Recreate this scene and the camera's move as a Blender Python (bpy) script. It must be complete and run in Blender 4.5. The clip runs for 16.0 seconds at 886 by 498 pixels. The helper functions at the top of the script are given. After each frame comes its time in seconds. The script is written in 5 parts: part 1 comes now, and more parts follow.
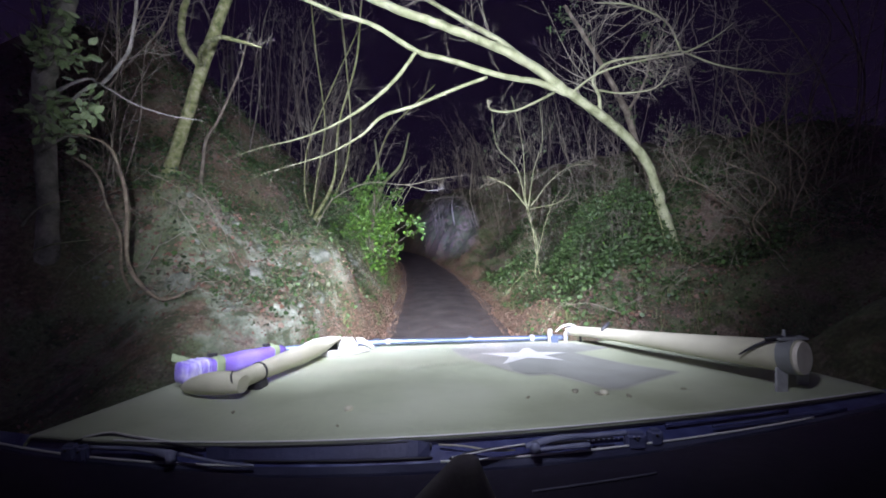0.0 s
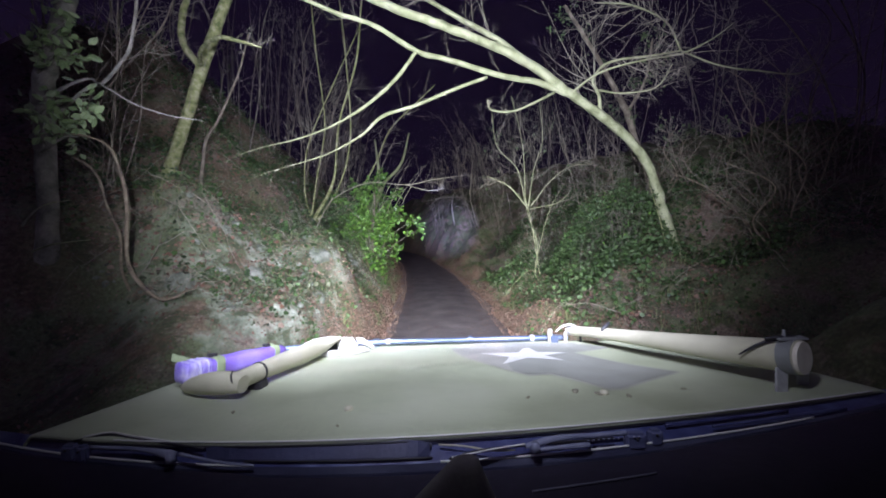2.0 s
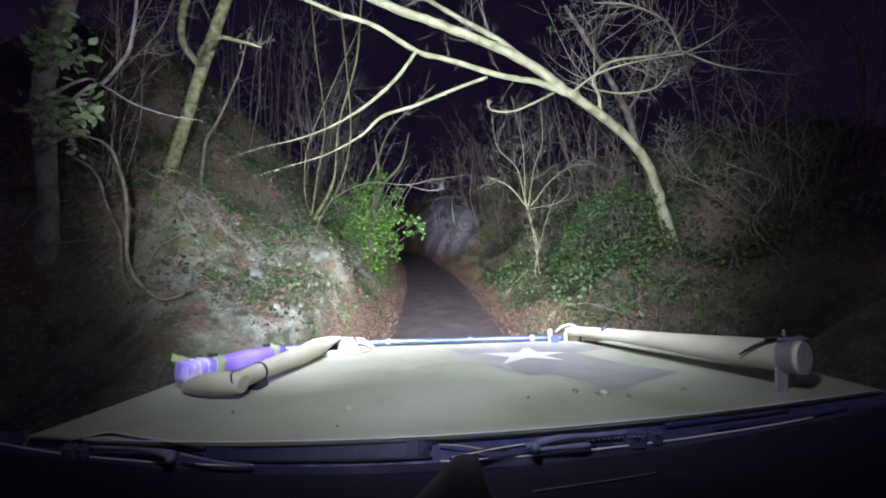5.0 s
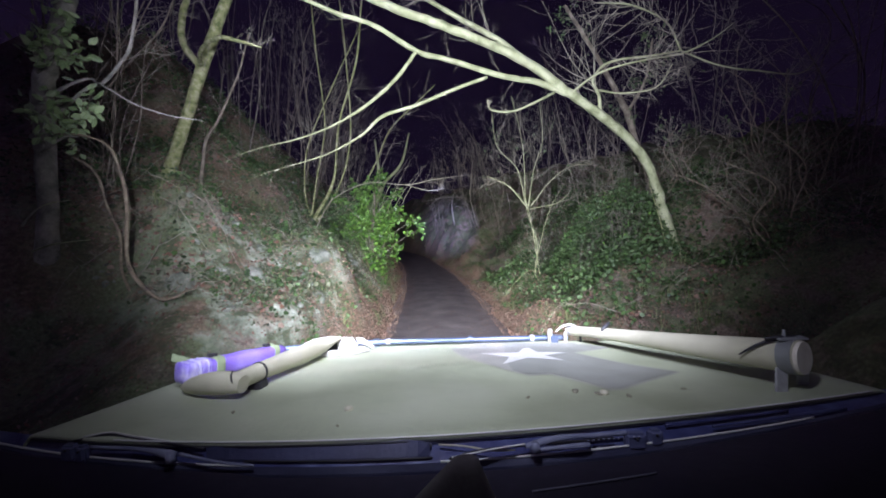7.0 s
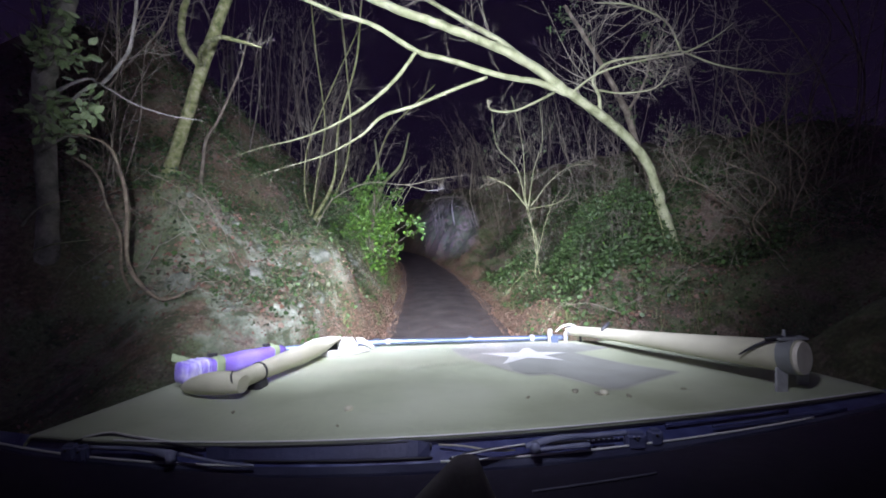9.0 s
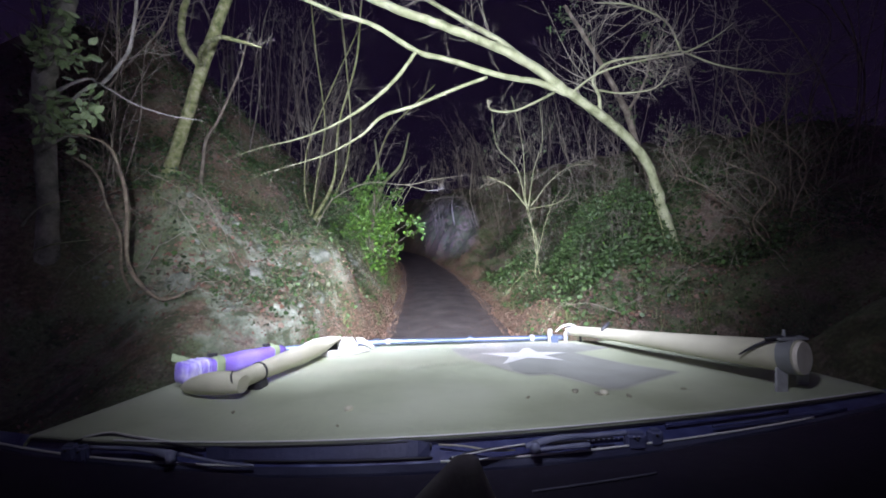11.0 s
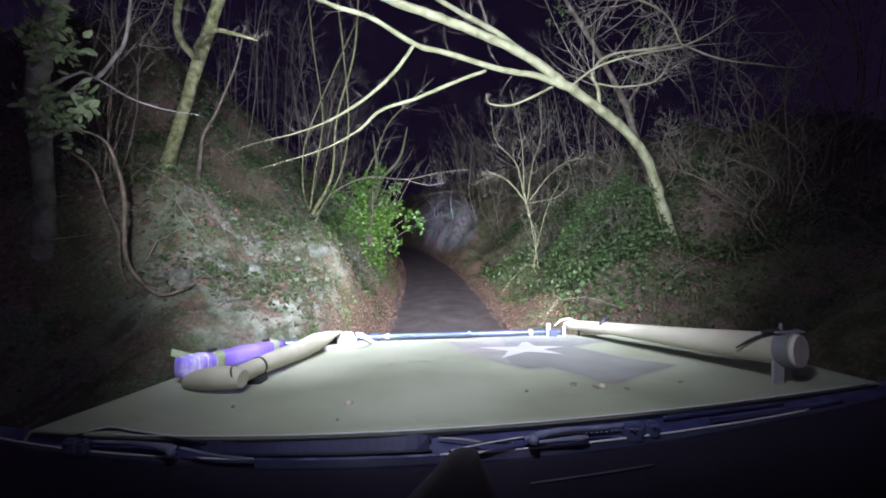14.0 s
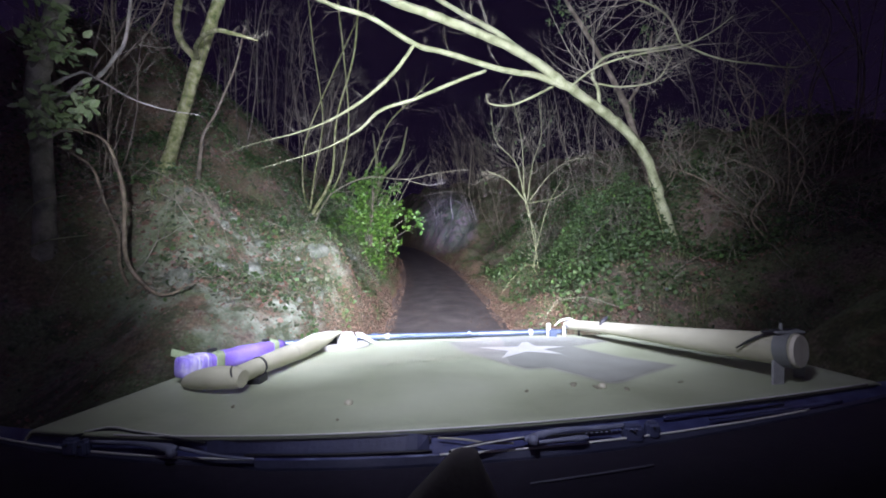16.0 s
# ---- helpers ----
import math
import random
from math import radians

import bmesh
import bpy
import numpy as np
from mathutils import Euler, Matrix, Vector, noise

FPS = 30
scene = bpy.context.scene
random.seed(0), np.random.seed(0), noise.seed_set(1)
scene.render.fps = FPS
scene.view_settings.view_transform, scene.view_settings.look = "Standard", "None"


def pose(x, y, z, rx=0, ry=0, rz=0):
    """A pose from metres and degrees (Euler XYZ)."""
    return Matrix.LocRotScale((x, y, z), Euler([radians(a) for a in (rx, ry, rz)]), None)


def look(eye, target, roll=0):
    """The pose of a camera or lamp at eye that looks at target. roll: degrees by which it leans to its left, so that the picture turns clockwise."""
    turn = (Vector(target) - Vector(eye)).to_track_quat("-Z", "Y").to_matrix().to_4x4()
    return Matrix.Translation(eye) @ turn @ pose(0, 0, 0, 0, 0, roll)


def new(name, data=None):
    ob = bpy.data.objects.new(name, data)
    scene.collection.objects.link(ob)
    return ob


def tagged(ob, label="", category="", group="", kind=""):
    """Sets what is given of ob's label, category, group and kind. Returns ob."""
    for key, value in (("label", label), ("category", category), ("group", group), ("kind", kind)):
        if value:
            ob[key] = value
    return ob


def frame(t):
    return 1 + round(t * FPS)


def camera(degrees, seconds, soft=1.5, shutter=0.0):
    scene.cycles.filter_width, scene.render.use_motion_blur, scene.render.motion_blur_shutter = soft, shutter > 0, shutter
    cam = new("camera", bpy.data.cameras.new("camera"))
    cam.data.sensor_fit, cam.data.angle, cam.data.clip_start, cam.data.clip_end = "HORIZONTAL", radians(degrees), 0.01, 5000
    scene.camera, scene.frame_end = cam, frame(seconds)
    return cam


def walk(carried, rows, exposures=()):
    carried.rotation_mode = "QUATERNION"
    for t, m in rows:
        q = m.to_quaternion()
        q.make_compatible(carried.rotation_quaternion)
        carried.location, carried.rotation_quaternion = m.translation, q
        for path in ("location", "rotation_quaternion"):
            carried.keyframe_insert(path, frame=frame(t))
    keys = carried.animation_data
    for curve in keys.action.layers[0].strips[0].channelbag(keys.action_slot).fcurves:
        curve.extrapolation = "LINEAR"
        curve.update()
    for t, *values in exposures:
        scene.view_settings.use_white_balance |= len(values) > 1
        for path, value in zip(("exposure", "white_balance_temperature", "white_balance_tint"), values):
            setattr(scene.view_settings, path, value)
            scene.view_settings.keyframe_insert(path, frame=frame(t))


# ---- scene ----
from mathutils.geometry import tessellate_polygon
# The camera sits on the windscreen mount of a vehicle; late in the clip it sags a little on that mount.
cam = camera(100.0, 16.0, soft=1.8)
HOME = (0.0, 0.0, 1.62)
SET, SAG = (87.2, 2.0, 2.4), (86.372, 2.113, 2.211)
PATH = [(t, pose(*HOME, *SET)) for t in (0.0, 2.5, 5.0, 7.5, 10.5, 13.0, 13.4, 13.5)]
PATH += [(t, pose(*HOME, *SAG)) for t in (13.6, 13.7, 14.0, 15.0, 16.0)]
walk(cam, PATH)

# ---------------------------------------------------------------- light
# Moonless night: a faint violet sky, and the light bar on the vehicle's roof.
world = bpy.data.worlds.new("night")
scene.world = world
world.use_nodes = True
world.node_tree.nodes["Background"].inputs[0].default_value = (0.45, 0.25, 0.95, 1)
world.node_tree.nodes["Background"].inputs[1].default_value = 0.0105


def spot(name, at, aim, watts, size, blend, colour, radius, narrow=1.0):
    data = bpy.data.lights.new(name, "SPOT")
    data.energy, data.spot_size, data.spot_blend, data.color = watts, radians(size), blend, colour
    data.shadow_soft_size = radius
    ob = new(name, data)
    ob.matrix_world = look(at, aim) @ Matrix.Diagonal((narrow, 1, 1, 1))
    return ob


FLOOD = 2640
BAR = (0.15, 2.12)
for side in (-0.46, 0.44):
    spot("flood_beam", (side, *BAR), (side * 0.8 - 0.35, 10.5, 3.25), FLOOD, 97, 0.88, (0.725, 0.735, 1.0), 0.04, 0.88)
for side, watts, turn in ((-0.42, 840, -0.75), (0.32, 640, 0.0)):
    spot("flood_spill", (side, *BAR), (side * 0.5 - 0.15 + turn, 10, 2.9), watts, 116, 1.0, (0.715, 0.75, 1.0), 0.05, 0.68)
spot("bar_glow", (-0.06, *BAR), (0.0, 10, 2.9), 128, 162, 1.0, (0.74, 0.76, 1.0), 0.05, 0.56)
spot("driving_beam", (0.0, *BAR), (-0.75, 24, 1.65), 56000, 11, 1.0, (0.40, 0.42, 1.0), 0.05)
for side in (-0.58, 0.66):
    spot("headlamp_beam", (side, 1.56, 0.86), (side - 0.6, 16, 1.05), 2550, 44, 1.0, (0.90, 0.92, 0.97), 0.05)
scene.view_settings.exposure = 0.07

# ---------------------------------------------------------------- materials


def material(name, colours, scale=6.0, rough=0.8, bump=0.3, detail=6.0, metal=0.0, spread=None, fine=None, coat=0.0, grainy=0.4):
    """A noise-mixed surface: colours from dark to light over two scales, with relief."""
    m = bpy.data.materials.new(name)
    m.use_nodes = True
    nt = m.node_tree
    n, l = nt.nodes, nt.links
    b = n["Principled BSDF"]
    tc = n.new("ShaderNodeTexCoord")
    big = n.new("ShaderNodeTexNoise")
    big.inputs["Scale"].default_value, big.inputs["Detail"].default_value = scale, detail
    l.new(tc.outputs["Object"], big.inputs["Vector"])
    ramp = n.new("ShaderNodeValToRGB")
    k = len(colours)
    while len(ramp.color_ramp.elements) < k:
        ramp.color_ramp.elements.new(0.5)
    for i, c in enumerate(colours):
        ramp.color_ramp.elements[i].position = 0.28 + 0.44 * i / max(1, k - 1)
        ramp.color_ramp.elements[i].color = (*c, 1)
    l.new(big.outputs["Fac"], ramp.inputs["Fac"])
    grain = n.new("ShaderNodeTexNoise")
    grain.inputs["Scale"].default_value, grain.inputs["Detail"].default_value = fine or scale * 9, 4
    l.new(tc.outputs["Object"], grain.inputs["Vector"])
    hsv = n.new("ShaderNodeHueSaturation")
    l.new(ramp.outputs["Color"], hsv.inputs["Color"])
    mr = n.new("ShaderNodeMapRange")
    mr.inputs["To Min"].default_value, mr.inputs["To Max"].default_value = 1 - grainy, 1 + grainy
    l.new(grain.outputs["Fac"], mr.inputs["Value"])
    l.new(mr.outputs["Result"], hsv.inputs["Value"])
    out = hsv.outputs["Color"]
    if spread:
        geo = n.new("ShaderNodeNewGeometry")
        r2 = n.new("ShaderNodeValToRGB")
        while len(r2.color_ramp.elements) < len(spread):
            r2.color_ramp.elements.new(0.5)
        for i, c in enumerate(spread):
            r2.color_ramp.elements[i].position = i / max(1, len(spread) - 1)
            r2.color_ramp.elements[i].color = (*c, 1)
        l.new(geo.outputs["Random Per Island"], r2.inputs["Fac"])
        mix = n.new("ShaderNodeMix")
        mix.data_type = "RGBA"
        mix.inputs["Factor"].default_value = 0.8
        l.new(out, mix.inputs[6])
        l.new(r2.outputs["Color"], mix.inputs[7])
        out = mix.outputs[2]
    l.new(out, b.inputs["Base Color"])
    b.inputs["Roughness"].default_value, b.inputs["Metallic"].default_value = rough, metal
    b.inputs["Coat Weight"].default_value = coat
    if bump:
        bp = n.new("ShaderNodeBump")
        bp.inputs["Strength"].default_value, bp.inputs["Distance"].default_value = bump, 0.02
        add = n.new("ShaderNodeMath")
        l.new(big.outputs["Fac"], add.inputs[0])
        l.new(grain.outputs["Fac"], add.inputs[1])
        l.new(add.outputs[0], bp.inputs["Height"])
        l.new(bp.outputs["Normal"], b.inputs["Normal"])
    return m


BARK = material("pale_bark", [(0.14, 0.155, 0.065), (0.27, 0.295, 0.15), (0.37, 0.385, 0.225)], 5.5, 0.85, 0.8)
MOSSY = material("mossy_bark", [(0.07, 0.10, 0.025), (0.24, 0.26, 0.10), (0.42, 0.42, 0.25)], 11, 0.9, 1.0)
DARKBARK = material("brown_bark", [(0.06, 0.05, 0.035), (0.14, 0.12, 0.08), (0.24, 0.21, 0.15)], 8, 0.9, 0.6)
GREYBARK = material("grey_bark", [(0.10, 0.095, 0.075), (0.22, 0.21, 0.165), (0.34, 0.32, 0.26)], 9, 0.9, 0.7)
TWIG = material("twig_bark", [(0.12, 0.11, 0.075), (0.22, 0.205, 0.145), (0.34, 0.315, 0.235)], 5, 0.8, 0.2)
BRUSH = material("brush_bark", [(0.06, 0.054, 0.038), (0.12, 0.108, 0.078), (0.22, 0.20, 0.145)], 5, 0.85, 0.2)
LITTER = material("leaf_litter", [(0.07, 0.04, 0.02), (0.16, 0.09, 0.05)], 3, 0.8, 0.1,
                  spread=[(0.045, 0.026, 0.018), (0.16, 0.075, 0.045), (0.09, 0.052, 0.034), (0.22, 0.12, 0.075), (0.13, 0.10, 0.075), (0.30, 0.22, 0.155), (0.07, 0.046, 0.034)])
HOLLY = material("holly_leaf", [(0.06, 0.14, 0.02), (0.12, 0.26, 0.04)], 4, 0.42, 0.1,
                 spread=[(0.008, 0.022, 0.004), (0.016, 0.045, 0.008), (0.034, 0.085, 0.012), (0.062, 0.14, 0.018), (0.10, 0.185, 0.025), (0.13, 0.24, 0.06)])
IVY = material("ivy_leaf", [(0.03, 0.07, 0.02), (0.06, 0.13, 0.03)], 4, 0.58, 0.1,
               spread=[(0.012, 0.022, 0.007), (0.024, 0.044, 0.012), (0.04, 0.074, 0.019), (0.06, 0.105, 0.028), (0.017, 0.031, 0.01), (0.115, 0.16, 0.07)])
WEED = material("weed_leaf", [(0.05, 0.07, 0.03), (0.10, 0.12, 0.05)], 4, 0.7, 0.1,
                spread=[(0.022, 0.026, 0.014), (0.05, 0.062, 0.03), (0.08, 0.10, 0.045), (0.10, 0.085, 0.05), (0.13, 0.15, 0.085), (0.045, 0.036, 0.024)])
for leafy, shine in ((HOLLY, 0.35), (IVY, 0.32)):
    leafy.node_tree.nodes["Principled BSDF"].inputs["Specular IOR Level"].default_value = shine
PALEIVY = material("pale_ivy_leaf", [(0.10, 0.15, 0.06), (0.2, 0.26, 0.12)], 4, 0.35, 0.1,
                   spread=[(0.12, 0.18, 0.07), (0.2, 0.3, 0.11), (0.28, 0.38, 0.17), (0.34, 0.42, 0.22)])
DIMVINE = material("vine_bark", [(0.07, 0.06, 0.04), (0.16, 0.13, 0.08), (0.26, 0.22, 0.14)], 14, 0.85, 0.3)
GRASS = material("grass_blade", [(0.05, 0.09, 0.03), (0.12, 0.16, 0.06)], 4, 0.6, 0.0,
                 spread=[(0.05, 0.09, 0.02), (0.12, 0.15, 0.05), (0.20, 0.18, 0.09)])
DRYLEAF = material("yellow_leaf", [(0.35, 0.28, 0.12), (0.5, 0.42, 0.22)], 4, 0.6, 0.0,
                   spread=[(0.32, 0.22, 0.09), (0.52, 0.42, 0.2), (0.6, 0.5, 0.3)])
ROAD = material("wet_lane", [(0.055, 0.047, 0.045), (0.097, 0.083, 0.079), (0.145, 0.124, 0.116)], 2.6, 0.66, 0.12, fine=60)
CHALK = material("chalk_rock", [(0.06, 0.075, 0.045), (0.15, 0.165, 0.12), (0.27, 0.28, 0.225)], 9, 0.9, 0.7)
PAINT = material("khaki_paint", [(0.35, 0.38, 0.25), (0.445, 0.485, 0.33), (0.515, 0.55, 0.40)], 4.5, 0.5, 0.04, fine=140, grainy=0.22)
PATCH = material("grey_paint", [(0.24, 0.25, 0.21), (0.305, 0.315, 0.27), (0.385, 0.395, 0.34)], 6, 0.6, 0.03, fine=120, grainy=0.12)
FADED = material("faded_paint", [(0.33, 0.325, 0.28), (0.39, 0.385, 0.33), (0.45, 0.44, 0.38)], 9, 0.6, 0.03, fine=120, grainy=0.12)
WHITE = material("white_paint", [(0.66, 0.66, 0.60), (0.76, 0.76, 0.70)], 8, 0.5, 0.02, grainy=0.12)
TUBE = material("cream_tube", [(0.42, 0.40, 0.285), (0.49, 0.47, 0.345), (0.55, 0.53, 0.395)], 6, 0.5, 0.05, grainy=0.12)
CANVAS = material("beige_canvas", [(0.42, 0.41, 0.28), (0.49, 0.475, 0.335), (0.55, 0.535, 0.39)], 7, 0.85, 0.12, grainy=0.12)
WEB = material("white_webbing", [(0.36, 0.35, 0.29), (0.48, 0.47, 0.40)], 20, 0.8, 0.2, grainy=0.12)
# The ramp's near-white end puts fold highlights into the webbing colour.
LILAC = material("lilac_webbing", [(0.20, 0.12, 0.62), (0.42, 0.34, 0.84), (0.82, 0.78, 0.96)], 30, 0.3, 0.2, grainy=0.12)
PURPLE = material("purple_strap", [(0.18, 0.11, 0.50), (0.28, 0.18, 0.70), (0.40, 0.30, 0.80)], 14, 0.45, 0.2, grainy=0.12)
GREENBAND = material("green_elastic", [(0.25, 0.32, 0.16), (0.35, 0.42, 0.24)], 30, 0.8, 0.2, grainy=0.12)
BLUEBAR = material("blue_steel", [(0.04, 0.055, 0.09), (0.075, 0.10, 0.15), (0.13, 0.16, 0.21)], 10, 0.32, 0.05, metal=0.3, grainy=0.12)
STEEL = material("galvanised_steel", [(0.34, 0.34, 0.35), (0.50, 0.50, 0.50)], 18, 0.5, 0.1, metal=0.15)
SCUTTLE = material("blue_grey_trim", [(0.018, 0.022, 0.07), (0.05, 0.058, 0.155), (0.13, 0.155, 0.30)], 16, 0.35, 0.1, grainy=0.12)
RUBBER = material("black_rubber", [(0.012, 0.012, 0.014), (0.03, 0.03, 0.034)], 12, 0.55, 0.1)
DASH = material("black_plastic", [(0.010, 0.008, 0.018), (0.018, 0.014, 0.028)], 40, 0.7, 0.2)
BODY = material("dark_green_paint", [(0.03, 0.04, 0.03), (0.06, 0.07, 0.05)], 3, 0.5, 0.05)
ARMGREY = material("wiper_grey", [(0.17, 0.185, 0.28), (0.30, 0.32, 0.42)], 20, 0.45, 0.1, grainy=0.12)
GREYPLASTIC = material("grey_plastic", [(0.24, 0.215, 0.225), (0.33, 0.30, 0.31)], 20, 0.75, 0.1, grainy=0.12)


def ground_material():
    m = bpy.data.materials.new("woodland_soil")
    m.use_nodes = True
    n, l = m.node_tree.nodes, m.node_tree.links
    b = n["Principled BSDF"]
    tc = n.new("ShaderNodeTexCoord")

    def noise_node(scale, detail=6, rough=0.6):
        t = n.new("ShaderNodeTexNoise")
        t.inputs["Scale"].default_value, t.inputs["Detail"].default_value = scale, detail
        t.inputs["Roughness"].default_value = rough
        l.new(tc.outputs["Object"], t.inputs["Vector"])
        return t

    def ramp(src, stops):
        r = n.new("ShaderNodeValToRGB")
        while len(r.color_ramp.elements) < len(stops):
            r.color_ramp.elements.new(0.5)
        for e, (p, c) in zip(r.color_ramp.elements, stops):
            e.position, e.color = p, (*c, 1)
        l.new(src, r.inputs["Fac"])
        return r

    def mix(fac, a, c):
        x = n.new("ShaderNodeMix")
        x.data_type = "RGBA"
        l.new(fac, x.inputs["Factor"])
        l.new(a, x.inputs[6])
        l.new(c, x.inputs[7])
        return x.outputs[2]

    fine, mid = noise_node(38), noise_node(7)
    soil = ramp(fine.outputs["Fac"], [(0.3, (0.07, 0.055, 0.04)), (0.5, (0.16, 0.125, 0.09)), (0.62, (0.23, 0.185, 0.135)), (0.75, (0.35, 0.30, 0.225))])
    moss = ramp(fine.outputs["Fac"], [(0.3, (0.05, 0.07, 0.028)), (0.6, (0.13, 0.165, 0.075)), (0.75, (0.24, 0.27, 0.15))])
    chalk = ramp(noise_node(5.5, 5, 0.62).outputs["Fac"], [(0.32, (0.06, 0.08, 0.04)), (0.45, (0.18, 0.22, 0.145)), (0.55, (0.29, 0.335, 0.245)), (0.66, (0.42, 0.45, 0.355))])
    mossy = ramp(noise_node(1.6, 6, 0.6).outputs["Fac"], [(0.44, (0, 0, 0)), (0.54, (1, 1, 1))])
    col = mix(mossy.outputs["Color"], soil.outputs["Color"], moss.outputs["Color"])
    at = n.new("ShaderNodeAttribute")
    at.attribute_name = "chalk"
    mul = n.new("ShaderNodeMath")
    mul.operation = "MULTIPLY"
    patchy = ramp(noise_node(2.3, 6, 0.62).outputs["Fac"], [(0.45, (0, 0, 0)), (0.53, (0.95, 0.95, 0.95))])
    l.new(at.outputs["Fac"], mul.inputs[0])
    l.new(patchy.outputs["Color"], mul.inputs[1])
    col = mix(mul.outputs[0], col, chalk.outputs["Color"])
    cushion = ramp(noise_node(3.4, 5, 0.6).outputs["Fac"], [(0.50, (0, 0, 0)), (0.58, (0.9, 0.9, 0.9))])
    dark = ramp(fine.outputs["Fac"], [(0.3, (0.02, 0.028, 0.01)), (0.6, (0.055, 0.08, 0.026)), (0.75, (0.11, 0.14, 0.055))])
    col = mix(cushion.outputs["Color"], col, dark.outputs["Color"])
    rust = ramp(noise_node(24, 8, 0.75).outputs["Fac"], [(0.32, (0.045, 0.03, 0.02)), (0.5, (0.145, 0.092, 0.055)), (0.66, (0.28, 0.19, 0.12))])
    edge = n.new("ShaderNodeAttribute")
    edge.attribute_name = "verge"
    strewn = ramp(noise_node(1.9, 8, 0.7).outputs["Fac"], [(0.36, (0, 0, 0)), (0.52, (1, 1, 1))])
    cover = n.new("ShaderNodeMath")
    cover.operation = "MULTIPLY"
    l.new(edge.outputs["Fac"], cover.inputs[0])
    l.new(strewn.outputs["Color"], cover.inputs[1])
    col = mix(cover.outputs[0], col, rust.outputs["Color"])
    drift = ramp(noise_node(2.7, 6, 0.62).outputs["Fac"], [(0.55, (0, 0, 0)), (0.63, (0.7, 0.7, 0.7))])
    col = mix(drift.outputs["Color"], col, rust.outputs["Color"])
    l.new(col, b.inputs["Base Color"])
    b.inputs["Roughness"].default_value = 0.9
    bp = n.new("ShaderNodeBump")
    bp.inputs["Strength"].default_value, bp.inputs["Distance"].default_value = 0.55, 0.05
    add = n.new("ShaderNodeMath")
    l.new(fine.outputs["Fac"], add.inputs[0])
    l.new(mid.outputs["Fac"], add.inputs[1])
    l.new(add.outputs[0], bp.inputs["Height"])
    l.new(bp.outputs["Normal"], b.inputs["Normal"])
    return m


SOIL = ground_material()

# ---------------------------------------------------------------- mesh helpers


def mesh_object(name, verts, faces, mat, parent=None, label="", smooth=True):
    me = bpy.data.meshes.new(name)
    me.from_pydata(verts, [], faces)
    if smooth:
        me.polygons.foreach_set("use_smooth", [True] * len(me.polygons))
    me.materials.append(mat)
    me.update()
    ob = new(name, me)
    if parent is not None:
        ob.parent = parent
    return tagged(ob, label)


def part(name, bm, mat, parent, label="", smooth=True):
    me = bpy.data.meshes.new(name)
    bmesh.ops.recalc_face_normals(bm, faces=bm.faces)
    bm.to_mesh(me)
    bm.free()
    if smooth:
        me.polygons.foreach_set("use_smooth", [True] * len(me.polygons))
    me.materials.append(mat)
    ob = new(name, me)
    if parent is not None:
        ob.parent = parent
    return tagged(ob, label)


def thing(name, label, category, at=(0, 0, 0), group="", kind=""):
    ob = new(name)
    ob.location = at
    ob.empty_display_size = 0.2
    return tagged(ob, label, category, group, kind)


def smooth_path(points, per=5):
    """Catmull-Rom through rows of equal length (place and radius)."""
    p = np.array(points, float)
    p = np.vstack([2 * p[0] - p[1], p, 2 * p[-1] - p[-2]])
    out = []
    for i in range(1, len(p) - 2):
        a, b, c, d = p[i - 1], p[i], p[i + 1], p[i + 2]
        for k in range(per):
            t = k / per
            out.append(0.5 * (2 * b + (c - a) * t + (2 * a - 5 * b + 4 * c - d) * t * t + (3 * b - a - 3 * c + d) * t ** 3))
    out.append(p[-2])
    out = np.array(out)
    out[:, 3] = np.maximum(out[:, 3], 0.0015)
    return out


def add_tube(verts, faces, path, sides, bumpy=0.0, rng=None):
    """Append a round, capped tube along rows of x, y, z, radius."""
    n = len(path)
    start = len(verts)
    tang = np.gradient(path[:, :3], axis=0)
    tang /= np.linalg.norm(tang, axis=1)[:, None] + 1e-9
    ref = np.array([0.31, 0.17, 0.93])
    if abs(tang[0] @ ref) > 0.9:
        ref = np.array([0.9, 0.3, 0.1])
    ang = np.arange(sides) * 2 * math.pi / sides
    for i in range(n):
        u = np.cross(tang[i], ref)
        u /= np.linalg.norm(u) + 1e-9
        ref = np.cross(u, tang[i])
        r = np.full(sides, path[i, 3])
        if bumpy and rng is not None:
            r = r * (1 + bumpy * (rng.random(sides) - 0.5))
        ring = path[i, :3] + (np.cos(ang) * r)[:, None] * u + (np.sin(ang) * r)[:, None] * ref
        verts.extend(map(tuple, ring))
    for i in range(n - 1):
        a = start + i * sides
        for k in range(sides):
            k2 = (k + 1) % sides
            faces.append((a + k, a + k2, a + sides + k2, a + sides + k))
    if sides < 12:
        faces.append(tuple(range(start, start + sides))[::-1])
        faces.append(tuple(range(start + (n - 1) * sides, start + n * sides)))
    else:
        k = len(verts)
        verts.extend(verts[start:start + sides])
        verts.extend(verts[start + (n - 1) * sides:start + n * sides])
        faces.append(tuple(range(k, k + sides))[::-1])
        faces.append(tuple(range(k + sides, k + 2 * sides)))


def wander(start, way, length, r0, r1, rng, steps=6, wild=0.35, rise=0.1):
    """A twig's rows: a path that wanders and slowly turns upwards."""
    p, d = np.array(start, float), np.array(way, float)
    d /= np.linalg.norm(d) + 1e-9
    rows = [(*p, r0)]
    for i in range(steps):
        d = d + wild * (rng.random(3) - 0.5) + np.array((0, 0, rise / steps))
        d /= np.linalg.norm(d)
        p = p + d * length / steps
        rows.append((*p, r0 + (r1 - r0) * (i + 1) / steps))
    return np.array(rows)


